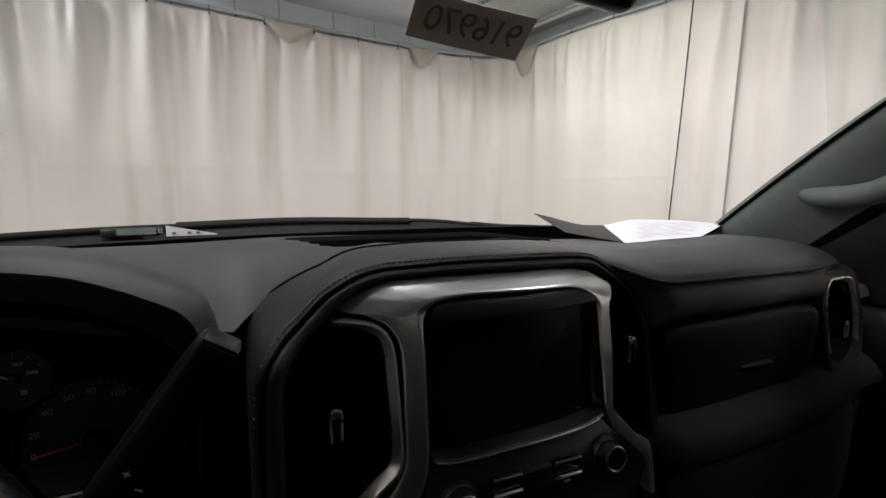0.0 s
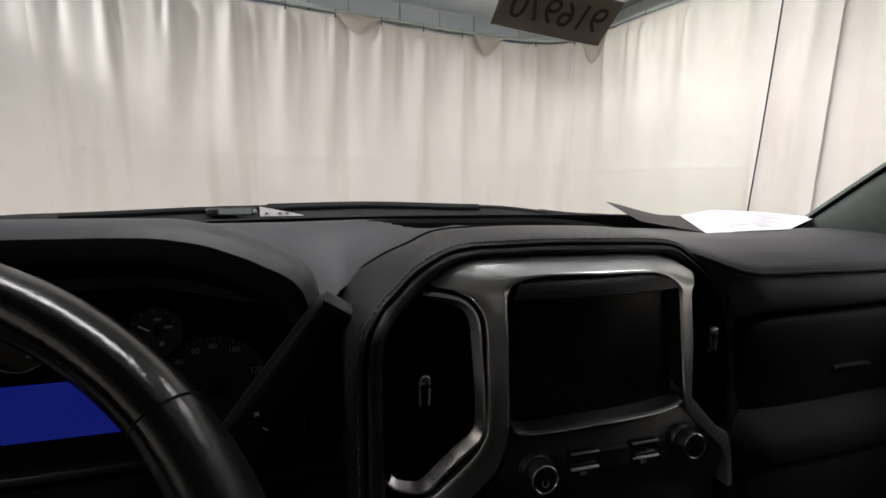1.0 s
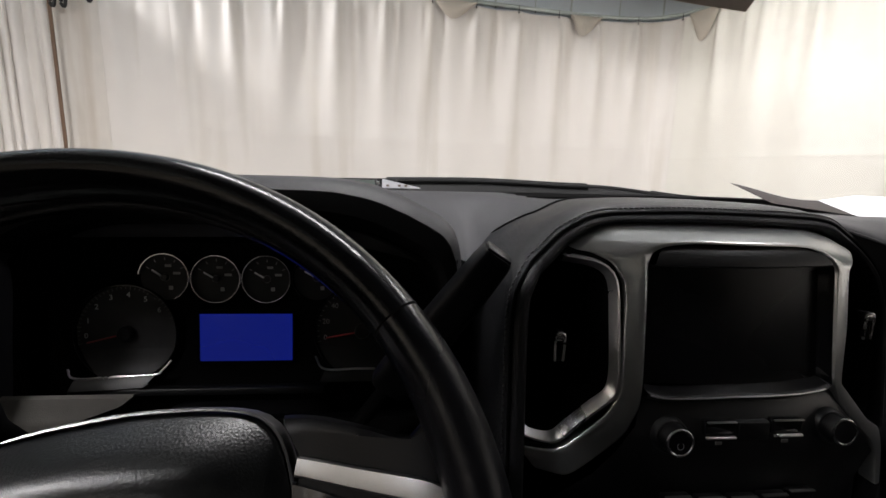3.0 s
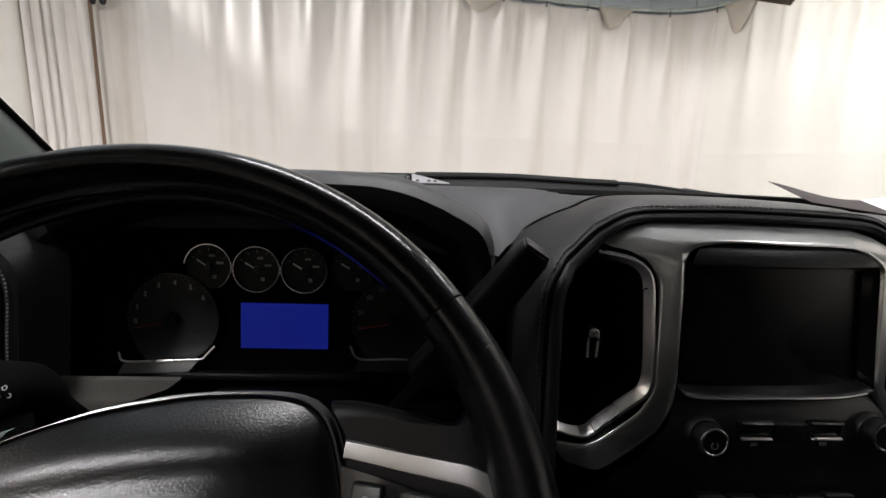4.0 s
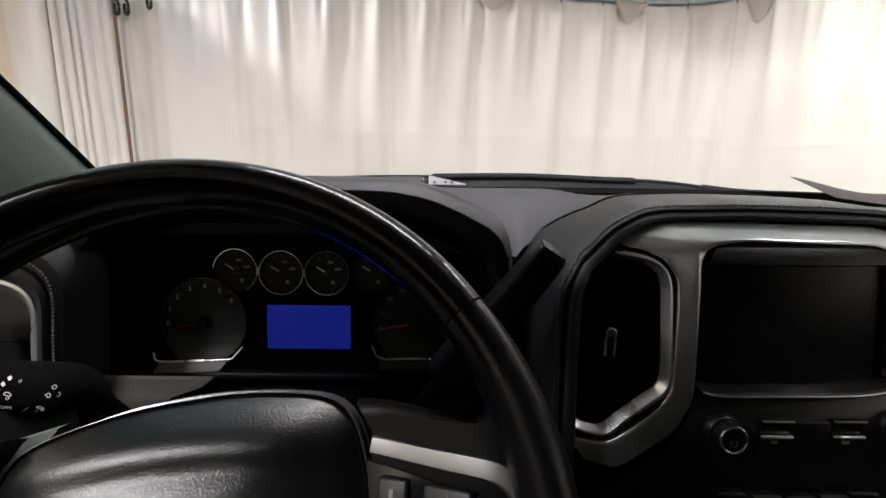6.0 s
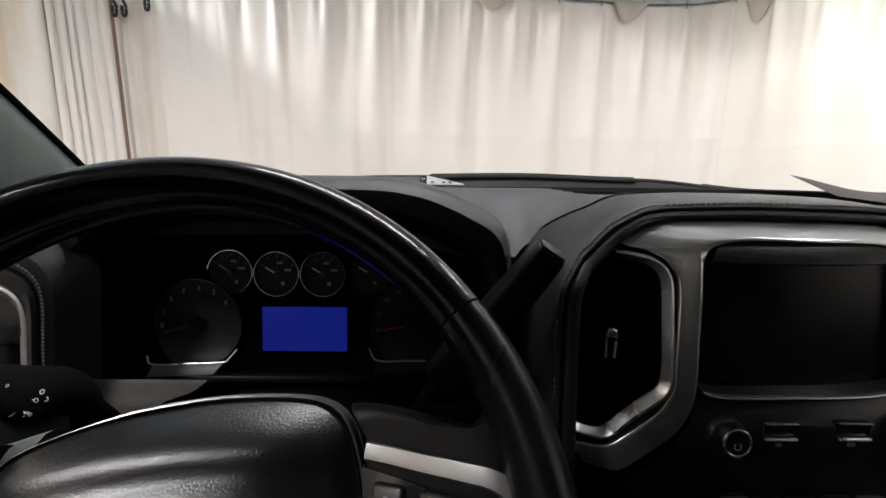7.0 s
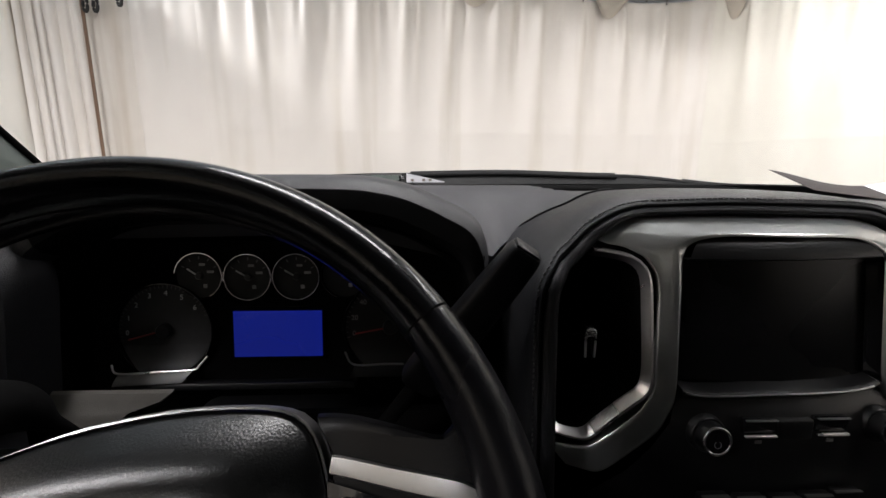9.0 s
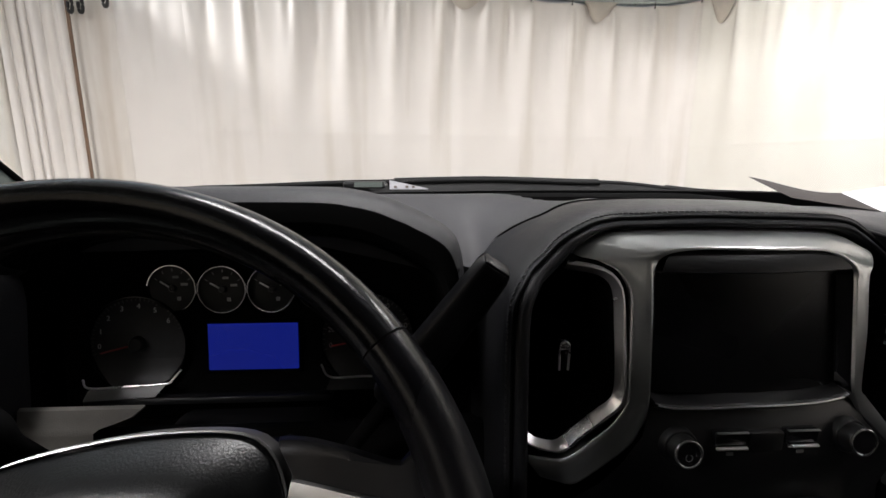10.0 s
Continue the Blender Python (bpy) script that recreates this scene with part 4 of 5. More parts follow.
# black frame, visor and ledge round the screen
ins = [Vector(p) for p in ii[int(3 / 25 * n):int(20.3 / 25 * n)]]
cx, cz = -0.003, 1.242
rows = []
for p in ins:
    c = Vector((cx, cz))
    rows.append([on_face(p.x, p.y, -0.002), on_face(*(c + (p - c) * 0.985), -0.003), on_face(*(c + (p - c) * 0.94), -0.012), on_face(*(c + (p - c) * 0.90), -0.016), on_face(*(c + (p - c) * 0.80), -0.0165)])
cpart("screen_frame", grid(rows), GLOSS, "gloss black screen frame")
bm = grid([[on_face(lerp(a, b, k / 16), z, d) for z, d, a, b in ((1.3105, -0.006, -0.080, 0.062), (1.3085, -0.0045, -0.082, 0.065), (1.3040, -0.0020, -0.087, 0.073), (1.2965, 0.0012, -0.0915, 0.082), (1.2935, 0.0015, -0.0925, 0.084), (1.2920, -0.001, -0.0930, 0.085), (1.2912, -0.0165, -0.0930, 0.085))] for k in range(17)])
cpart("visor", bm, PLASTIC)
LEDGE = [(-0.0955, 0.0012), (-0.092, 0.0), (-0.085, -0.0014), (-0.075, -0.0018), (-0.05, -0.0006), (-0.02, 0.0010), (0.0, 0.0012), (0.026, 0.0006), (0.05, 0.0), (0.066, 0.0004), (0.079, 0.0013), (0.088, 0.003)]
bm = grid([[on_face(x, z + run(LEDGE, x), d) for z, d in ((1.1812, -0.0155), (1.1806, -0.008), (1.1797, -0.001), (1.1789, 0.0028), (1.1778, 0.0036), (1.1764, 0.0030), (1.1735, -0.001), (1.170, -0.008))] for x in [-0.0955 + 0.182 * k / 30 for k in range(31)]])
cpart("lower_ledge", bm, PLASTIC, "gloss dark ledge below the screen")
# bright line modelled for the highlight on the ledge's glossy edge
cpart("ledge_highlight", tube([on_face(x, 1.1780 + run(LEDGE, x), 0.0036) for x in [-0.0935 + 0.173 * k / 30 for k in range(31)]], 0.0008, 6), BEZEL)
bm = grid([[on_face(x, z, -0.0155) for z in (1.182, 1.24, 1.296)] for x in (-0.093, -0.05, 0.0, 0.045, 0.087)])
cpart("screen", thicken(bm, 0.002), GLASS_BLACK, "dark switched-off touch screen")

# control panel below
rows = []
for k in range(25):
    u = k / 24
    rows.append([on_face(lerp(a, b, u), z, d + 0.006 * math.sin(math.pi * u)) for z, a, b, d in ((1.178, -0.0985, 0.0945, -0.012), (1.170, -0.0985, 0.098, -0.004), (1.150, -0.105, 0.112, 0.002), (1.125, -0.121, 0.141, 0.002), (1.10, -0.139, 0.165, -0.002), (1.06, -0.168, 0.170, -0.02), (0.98, -0.19, 0.18, -0.03), (0.75, -0.19, 0.18, -0.03))])
cpart("control_panel", grid(rows), PLASTIC, "black control panel")


def face_pose(x, z, d, tilt=8):
    p = on_face(x, z, d)
    return C0 @ Matrix.Translation(p) @ pose(0, 0, 0, 90 - tilt, 0, 0)


def knob(x, z):
    m = face_pose(x, z, 0.004)
    k = part("knob", disc(0.0165, 0.007, m, 40, 0.0155, 0.001), PLASTIC, stack)
    disc_m = m @ pose(0, 0, 0.006)
    part("knob_grip", disc(0.0130, 0.012, disc_m, 40, 0.0120, 0.0015), PLASTIC, k)
    part("ring", ring(0.0100, 0.0124, 0.0016, m @ pose(0, 0, 0.0175), 40), CHROME, k, "bright chrome ring")
    part("cap", disc(0.0098, 0.0012, m @ pose(0, 0, 0.0172), 32), GLOSS, k)
    return k


k1 = knob(-0.078, 1.1455)
knob(0.0815, 1.1465)
part("power_mark", ring(0.0026, 0.0031, 0.0002, face_pose(-0.078, 1.1455, 0.0228), 20, 120, 420), GREY_MARK, k1)


def key_bar(x0, x1, z, shiny):
    w = x1 - x0
    b = part("button", box((x0 + x1) / 2 + 0.01, on_face(x0, z, 0.006).y - 0.5, z - 1.2 + 0.004, w, 0.008, 0.013, 0.002, 2), GLOSS, stack)
    part("chrome_strip", box((x0 + x1) / 2 + 0.01, on_face(x0, z, 0.0115).y - 0.5, z - 1.2 - 0.0035, w * 0.96, 0.0036, 0.0024, 0.0011, 3), SILVER, b, "thin chrome strip")
    part("button_edge", box((x0 + x1) / 2 + 0.01, on_face(x0, z, 0.0105).y - 0.5, z - 1.2 + 0.0105, w * 0.96, 0.003, 0.0012, 0.0005, 1), GREY_METAL, b)
    part("marking", box((x0 + x1) / 2 + 0.01, on_face(x0, z, 0.0095).y - 0.5, z - 1.2 - 0.010, 0.006, 0.001, 0.003), GREY_MARK, b)


key_bar(-0.0495, -0.0205, 1.150, True)
key_bar(0.0125, 0.0420, 1.151, True)
part("centre_button", box(0.01 - 0.004, on_face(0, 1.15, 0.0055).y - 0.5, 1.15 - 1.2 + 0.001, 0.030, 0.008, 0.018, 0.002, 2), PLASTIC, stack)
for x in (-0.07, -0.04, -0.01, 0.02, 0.05):
    part("lower_button", box(x + 0.01, on_face(x, 1.085, 0.004).y - 0.5, 1.085 - 1.2, 0.026, 0.008, 0.014, 0.002, 2), PLASTIC, stack)
    part("button_edge", box(x + 0.01, on_face(x, 1.085, 0.009).y - 0.5, 1.0925 - 1.2, 0.024, 0.003, 0.0012), GREY_METAL, stack)


# ---- air vents ----
def air_vent(name_label, outline, rim_from, rim_to, tab_x, tab_z, depth_of, rim_mat, origin, rim_w=0.0094, flare=0.0):
    """A vent in a panel: sunk walls, vanes, a chrome tab and a bright rim along part of its outline."""
    v = thing("air_vent", name_label, "air vent", "dashboard air vents", at=origin)
    o = Matrix.Translation(-Vector(origin))
    loop = [Vector(p) for p in outline]
    k = len(loop)
    c = sum(loop, Vector((0, 0))) / k
    pts = smooth_path([(p.x, 0, p.y) for p in loop], 72, True)
    for _ in range(1):
        pts = [(pts[i - 1] + pts[i] * 2 + pts[(i + 1) % 72]) / 4 for i in range(72)]
    f = lambda x, z, d: Vector((x, depth_of(x, z) + d, z))
    cc = Vector((c.x, 0, c.y))
    rows = [[o @ f(q.x, q.z, d) for q, d in ((p, 0.004), (cc.lerp(p, 0.97), 0.010), (cc.lerp(p, 0.92), 0.03), (cc.lerp(p, 0.86), 0.038), (cc.lerp(p, 0.02), 0.038))] for p in pts]
    part("duct", grid(rows, True), CAVITY, v)
    x0, x1 = min(p.x for p in pts), max(p.x for p in pts)
    z0, z1 = min(p.z for p in pts), max(p.z for p in pts)
    for j in range(1, 6):
        z = lerp(z0, z1, j / 6)
        inside = [p.x for p in pts if abs(p.z - z) < (z1 - z0) / 14]
        a, b = (min(inside), max(inside)) if inside else (x0, x1)
        a, b = lerp(a, b, 0.08), lerp(a, b, 0.92)
        part("vane", box((a + b) / 2 - origin[0], depth_of((a + b) / 2, z) + 0.030 - origin[1], z - origin[2], b - a, 0.010, 0.0022, 0.0006, 1), CAVITY, v)
    for j in (0.35, 0.65):
        x = lerp(x0, x1, j)
        part("blade", box(x - origin[0], depth_of(x, (z0 + z1) / 2) + 0.035 - origin[1], (z0 + z1) / 2 - origin[2], 0.002, 0.010, (z1 - z0) * 0.6, 0.0006, 1), CAVITY, v)
    tb = o @ f(tab_x, tab_z, 0.008)
    t = part("tab", box(tb.x, tb.y, tb.z, 0.0092, 0.012, 0.030, 0.003, 3), GLOSS, v)
    e = smooth_path([tb + Vector((a, -0.0066, b)) for a, b in ((-0.0040, -0.0135), (-0.0045, 0.004), (-0.0032, 0.0125), (0.0032, 0.0125), (0.0045, 0.004), (0.0040, -0.0135))], 24)
    part("tab_trim", tube(e, 0.0012, 6), SILVER, t, "chrome edge")
    part("tab_cap", box(tb.x, tb.y - 0.0064, tb.z + 0.0095, 0.0075, 0.002, 0.0065, 0.0008, 2), SILVER, t, "chrome cap")
    if rim_mat:
        i0, i1 = int(rim_from * 72), int(rim_to * 72)
        outs = []
        for i in range(i0 - 4, i1 + 5):
            d = pts[(i + 2) % 72] - pts[(i - 2) % 72]
            out = Vector((-d.z, 0, d.x)).normalized() if flare else (pts[i % 72] - cc).normalized()
            outs.append(-out if out.dot(pts[i % 72] - cc) < 0 else out)
        for _ in range(6 if flare else 0):
            outs = outs[:1] + [(outs[k - 1] + 2 * outs[k] + outs[k + 1]).normalized() for k in range(1, len(outs) - 1)] + outs[-1:]
        rows, gap = [], []
        for i in range(i0, i1 + 1):
            p, out = pts[i % 72], outs[i - i0 + 4]
            rw = rim_w * (1 + flare * ease(-2.2 * out.x * out.z))
            rows.append([o @ f((p + out * a).x, (p + out * a).z, d) for a, d in ((-0.001, 0.012), (0.0, 0.0045), (0.0008, 0.0030), (0.62 * rw, -0.0016), (0.66 * rw, -0.0021), (0.72 * rw, -0.0023), (0.92 * rw, -0.0016), (0.95 * rw, 0.0), (rw, 0.006))])
            gap.append([o @ f((p + out * a).x, (p + out * a).z, d) for a, d in ((rw - 0.002, 0.003), (rw, 0.0045), (rw + 0.004, 0.005), (rw + 0.009, 0.012))])
        part("rim", thicken(grid(rows), 0.0015), rim_mat, v, "satin silver rim")
        part("rim_gap", grid(gap), CAVITY, v, "dark gap round the rim")
    return v


VENT_L = [(-0.181, 1.2925), (-0.1704, 1.2920), (-0.1455, 1.2888), (-0.1365, 1.2850), (-0.1305, 1.2760), (-0.1284, 1.2468), (-0.1277, 1.1853), (-0.1404, 1.1695), (-0.1605, 1.1504), (-0.1757, 1.1338), (-0.185, 1.1335), (-0.1981, 1.1354), (-0.202, 1.15), (-0.203, 1.21), (-0.202, 1.26), (-0.193, 1.286)]
air_vent("tall centre air vent with satin silver rim and chrome tab", VENT_L, 0.035, 0.61, -0.170, 1.214, face_y, SILVER, (-0.175, 0.52, 1.22), 0.0084, 0.22)
VENT_R = [(0.112, 1.284), (0.1095, 1.27), (0.1085, 1.19), (0.118, 1.178), (0.150, 1.148), (0.166, 1.137), (0.170, 1.16), (0.169, 1.22), (0.162, 1.252), (0.148, 1.278), (0.130, 1.296), (0.119, 1.296)]
air_vent("narrow dark centre air vent with chrome tab", VENT_R, 0.26, 0.42, 0.157, 1.226, lambda x, z: face_y(x, z) + 0.006, None, (0.145, 0.53, 1.22))
side_y = lambda x, z: 0.552 + 0.182 * (x - 0.5) + 0.02 * (z - 1.2)
VENT_P = [(0.57, 1.262), (0.593, 1.262), (0.645, 1.257), (0.663, 1.249), (0.679, 1.224), (0.696, 1.188), (0.702, 1.143), (0.664, 1.122), (0.616, 1.132), (0.59, 1.165), (0.576, 1.199), (0.563, 1.24)]
air_vent("outer air vent with chrome rim on the passenger side", VENT_P, -0.25, 0.45, 0.663, 1.175, side_y, SILVER, (0.63, 0.57, 1.19))
drv_y = lambda x, z: 0.520 + 0.05 * (z - 1.2)
VENT_D = [(-0.787, 1.250), (-0.75, 1.2585), (-0.726, 1.2555), (-0.7125, 1.2495), (-0.7065, 1.236), (-0.7095, 1.205), (-0.7145, 1.166), (-0.726, 1.150), (-0.75, 1.140), (-0.787, 1.145), (-0.795, 1.18), (-0.796, 1.23)]
air_vent("outer air vent with chrome rim on the driver side", VENT_D, -0.05, 0.43, -0.752, 1.205, drv_y, SILVER, (-0.75, 0.52, 1.2), 0.0135)
# padded surrounds of the outer vents
for pts, f, s in ((VENT_P, side_y, 1), (VENT_D, drv_y, -1)):
    loop = smooth_path([(x, 0, z) for x, z in pts], 60, True)
    cc = sum(loop, Vector()) / 60
    if s < 0:
        loop = loop[:next(k for k in range(10, 60) if loop[k].z < 1.172)]
    rows = []
    for p in loop:
        rows.append([Vector(((cc + (p - cc) * k).x, f(p.x, p.z) + d, (cc + (p - cc) * k).z)) for k, d in (((1.0, 0.004), (1.15, 0.003), (1.26, -0.002), (1.40, -0.004), (1.47, -0.002), (1.50, 0.002), (1.53, -0.001), (1.60, -0.001), (1.74, 0.002), (1.84, 0.014), (1.9, 0.05)) if s < 0 else ((1.0, 0.004), (1.12, 0.0), (1.26, -0.002), (1.36, 0.004), (1.42, 0.015), (1.45, 0.06)))])
    surround = dpart("vent_surround", grid(rows, s > 0), LEATHER)
    if s < 0:
        bm = bmesh.new()
        fine = smooth_path([(*w[7],) for w in rows], 70)
        for k in range(69):
            tube([fine[k] + Vector((0, -0.0008, 0)), fine[k].lerp(fine[k + 1], 0.55) + Vector((0, -0.0008, 0))], 0.0008, 5, bm=bm)
        st = dpart("stitching", bm, PALE_THREAD, "row of grey stitches", parent=surround)
        tagged(st, kind="stuff")

# ---- instrument cluster ----
clu = thing("instrument_cluster", "dark gauge cluster with chrome rings and lit blue display", "instrument cluster", at=(BX, 0.615, 1.2))
K0 = Matrix.Translation((-BX, -0.615, -1.2))


def dial_pose(x, z, d=0.0):
    """On the cluster's tilted plane, local z towards the driver."""
    return K0 @ Matrix.Translation((x, 0.617 + (z - 1.2) * 0.12, z)) @ pose(0, 0, 0, 83, 0, 0) @ pose(0, 0, d)


def kbox(x, z, d, sx, sz, sd, mat, name, parent=None, label="", turn=0, bevel=0.0):
    return part(name, box(0, 0, sd / 2, sx, sz, sd, bevel, 2, m=dial_pose(x, z, d) @ pose(0, 0, 0, 0, 0, turn)), mat, parent or clu, label)


# near-black backing puts deep shade behind the dials
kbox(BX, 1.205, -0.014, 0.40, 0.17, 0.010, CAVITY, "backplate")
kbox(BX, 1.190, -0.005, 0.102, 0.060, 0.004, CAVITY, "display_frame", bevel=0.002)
kbox(BX, 1.1905, -0.001, 0.0945, 0.0500, 0.002, BLUE_LCD, "display", None, "plain lit blue display")
kbox(-0.5225, 1.1375, 0.000, 0.256, 0.008, 0.014, PLASTIC, "lower_trim", bevel=0.0025)


def big_dial(cx, cz, marks, needle, a_from, a_to, bar, face, ink):
    g = part("gauge", disc(0.0492, 0.003, dial_pose(cx, cz, -0.004), 56), face, clu)
    part("gauge_ring", ring(0.0497, 0.0520, 0.006, dial_pose(cx, cz, -0.003), 60, -62, 242), GLOSS, g)
    foot = smooth_path([(x, y, 0.0105) for x, y in bar], 40)
    part("gauge_bar", tube([dial_pose(cx, cz) @ p for p in foot], 0.0011, 6), SILVER, g, "bright bar across the dial foot")
    a, b = bar[1], bar[-3]
    rows = [[dial_pose(cx, cz, d) @ Vector((lerp(a[0] - 0.004 * w, b[0] - 0.010 * w, k / 10), lerp(a[1], b[1], k / 10) - 0.0008 - 0.0115 * w, 0)) for k in range(11)] for w, d in ((0.0, 0.010), (0.3, 0.0125), (0.7, 0.0145), (1.0, 0.0155), (1.02, 0.004))]
    # sill is pale on the lit dial, black on the shaded one
    part("gauge_sill", grid(rows), DIAL_FOOT if face is DIAL else PLASTIC, g)
    rows = []
    for dz, d in ((-0.016, -0.0005), (-0.024, 0.0002), (-0.031, 0.0016), (-0.037, 0.004), (-0.041, 0.0068), (-0.0438, 0.0100)):
        h = math.sqrt(0.0488 ** 2 - dz * dz)
        rows.append([dial_pose(cx, cz, d) @ Vector((h * w / 10, dz, 0)) for w in range(-10, 11)])
    part("gauge_apron", grid(rows), face, g, "curved foot of the dial")
    for text, a in marks:
        lettering(text, 0.0078, dial_pose(cx, cz, -0.0006) @ pose(0.0402 * math.cos(radians(a)), 0.0402 * math.sin(radians(a)), 0), ink, g, "numeral")
    for j in range(33):
        a = lerp(a_from, a_to, j / 32)
        part("tick", box(0.0472, 0, 0, 0.0024 if j % 4 else 0.004, 0.0007, 0.0006, m=dial_pose(cx, cz, -0.0007) @ pose(0, 0, 0, 0, 0, a)), TICK, g)
    nd = part("needle", box(0.021, 0, 0.0025, 0.036, 0.0017, 0.001, 0.0004, 1, m=dial_pose(cx, cz, 0) @ pose(0, 0, 0, 0, 0, needle)), RED, g, "red needle")
    part("needle_hub", disc(0.0085, 0.006, dial_pose(cx, cz, 0), 24, 0.0075, 0.001), PLASTIC, nd)
    return g


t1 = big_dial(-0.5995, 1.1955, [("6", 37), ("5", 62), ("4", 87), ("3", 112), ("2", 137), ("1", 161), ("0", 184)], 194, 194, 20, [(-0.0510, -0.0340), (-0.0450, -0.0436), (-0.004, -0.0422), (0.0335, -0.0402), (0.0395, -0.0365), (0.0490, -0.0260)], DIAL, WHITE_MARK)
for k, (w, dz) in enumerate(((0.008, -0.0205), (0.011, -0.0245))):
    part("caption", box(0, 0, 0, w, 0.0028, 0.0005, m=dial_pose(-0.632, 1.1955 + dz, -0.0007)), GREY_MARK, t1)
# speedometer face and numerals darkened as if in shadow
t2 = big_dial(-0.3575, 1.1965, [("0", 190), ("20", 165), ("40", 137), ("60", 112), ("80", 90), ("100", 62), ("120", 20), ("140", -24)], 190, 194, -30, [(-0.0480, -0.0240), (-0.0385, -0.0380), (-0.004, -0.0380), (0.0290, -0.0380), (0.0325, -0.0350), (0.0400, -0.0240)], DIAL_SHADE, GREY_MARK)


def small_dial(cx, cz, a0, a1, needle, trim=CHROME):
    # small dials use the face darkened for shade
    g = part("small_gauge", disc(0.0240, 0.003, dial_pose(cx, cz, -0.003), 40), DIAL_SHADE, clu)
    part("chrome_ring", ring(0.0236, 0.0257, 0.004, dial_pose(cx, cz, 0.0), 44, a0, a1), trim, g, "chrome ring" if trim is CHROME else "black ring")
    for a in (150, 120, 90, 60, 30):
        part("tick", box(0.0195, 0, 0, 0.003, 0.0009, 0.0005, m=dial_pose(cx, cz, 0.0005) @ pose(0, 0, 0, 0, 0, a)), TICK, g)
    for a, w in ((75, 0.006), (20, 0.007)):
        part("caption", box(0.0125 * math.cos(radians(a)), 0.0125 * math.sin(radians(a)), 0, w, 0.0026, 0.0005, m=dial_pose(cx, cz, 0.0005)), GREY_MARK, g)
    part("symbol", box(0.006, -0.011, 0, 0.004, 0.004, 0.0005, 0.0002, 1, m=dial_pose(cx, cz, 0.0005)), GREY_MARK, g)
    nd = part("needle", box(-0.007, 0, 0.002, 0.014, 0.0014, 0.0008, m=dial_pose(cx, cz, 0.0005) @ pose(0, 0, 0, 0, 0, needle)), WHITE_MARK, g, "pale needle")
    part("needle_hub", disc(0.0042, 0.003, dial_pose(cx, cz, 0), 18, 0.0036, 0.0006), PLASTIC, nd)


small_dial(-0.5605, 1.2540, -62, 172, -34)
small_dial(-0.5090, 1.2525, 0, 360, -30)
small_dial(-0.4575, 1.2525, 0, 360, -30)
# last ring gloss black in place of chrome, to keep it dim
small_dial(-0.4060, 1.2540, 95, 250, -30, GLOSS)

# ---- steering column, wheel and levers ----
col = thing("steering_column", "black plastic steering column shroud", "steering column", at=(BX, 0.5, 1.12))
rows = []
for y, w, h, zc in ((0.40, 0.055, 0.040, 1.068), (0.42, 0.072, 0.050, 1.064), (0.47, 0.085, 0.056, 1.062), (0.54, 0.095, 0.060, 1.062), (0.62, 0.098, 0.060, 1.060)):
    rows.append([Vector((w * math.copysign(abs(math.cos(a)) ** 0.5, math.cos(a)), y - 0.5, zc - 1.12 + h * math.copysign(abs(math.sin(a)) ** 0.5, math.sin(a)))) for a in [2 * math.pi * k / 40 for k in range(40)]])
bm = grid(rows, False, True)
bm.verts.ensure_lookup_table()
bm.faces.new(bm.verts[:40])
part("shroud", bm, PLASTIC, col)
part("parting_line", tube([Vector((-0.096, 0.11, -0.02)), Vector((-0.086, -0.04, -0.012)), Vector((-0.074, -0.11, 0.0))], 0.0012, 6), CAVITY, col)

WC, TILT_W = Vector((-0.482, 0.325, 1.1877)), 30
sw = thing("steering_wheel", "worn black leather steering wheel with satin silver trim", "steering wheel", at=WC)
R, TR = 0.2013, 0.0137
LW = pose(0, 0, 0, 90 - TILT_W, 0, 0) @ pose(0, 0, 0, 0, 0, 7)
RIM = Matrix.Translation((0.007, -0.0131, -0.0025)) @ LW


def rim_arc(a0, a1, r, n, name, mat, label="", lump=0.0):
    def rad(u):
        return r + lump * math.sin(math.pi * u)
    path = []
    for i in range(n):
        a = radians(lerp(a0, a1, i / (n - 1)))
        path.append(Vector((R * math.cos(a), R * math.sin(a), 0)))
    bm = tube(path, rad, 28, up=Vector((0, 0, 1)), squash=1.85)
    bm.transform(RIM)
    return part(name, bm, mat, sw, label)


rim_arc(31.3, 148.7, TR, 56, "rim", WHEEL, "smooth worn black leather rim")
rim_arc(-24, 31, TR, 30, "grip", WHEEL, "black leather grip", 0.0015)
rim_arc(149, 204, TR, 30, "grip", WHEEL, "black leather grip", 0.0015)
rim_arc(204, 336, TR, 50, "rim", WHEEL)
for a in (31.2, 148.8):
    rim_arc(a - 0.14, a + 0.14, TR + 0.0001, 4, "seam", CAVITY)
# inner seam stitched along the upper rim
path = [Vector(((R - TR + 0.0005) * math.cos(radians(a)), (R - TR + 0.0005) * math.sin(radians(a)), 0.006)) for a in range(33, 149, 3)]
bm = tube(path, 0.0007, 6)
bm.transform(RIM)
part("rim_stitching", bm, CAVITY, sw)


def wheel_sheet(rows, close=False):
    bm = grid(rows, close)
    bm.transform(LW)
    return bm


# airbag pad: rounded shield, bulging to the driver
PADO = [(0.0, 0.0678), (0.03, 0.0670), (0.06, 0.0632), (0.083, 0.0582), (0.097, 0.0518), (0.1055, 0.041), (0.1100, 0.024), (0.1115, -0.005), (0.106, -0.04), (0.09, -0.075), (0.05, -0.098), (0.0, -0.102)]
PADO = PADO + [(-x, y) for x, y in PADO[-2:0:-1]]
loop = [Matrix.Rotation(radians(3.4), 3, "Z") @ p for p in smooth_path([(x, y, 0) for x, y in PADO], 80, True)]


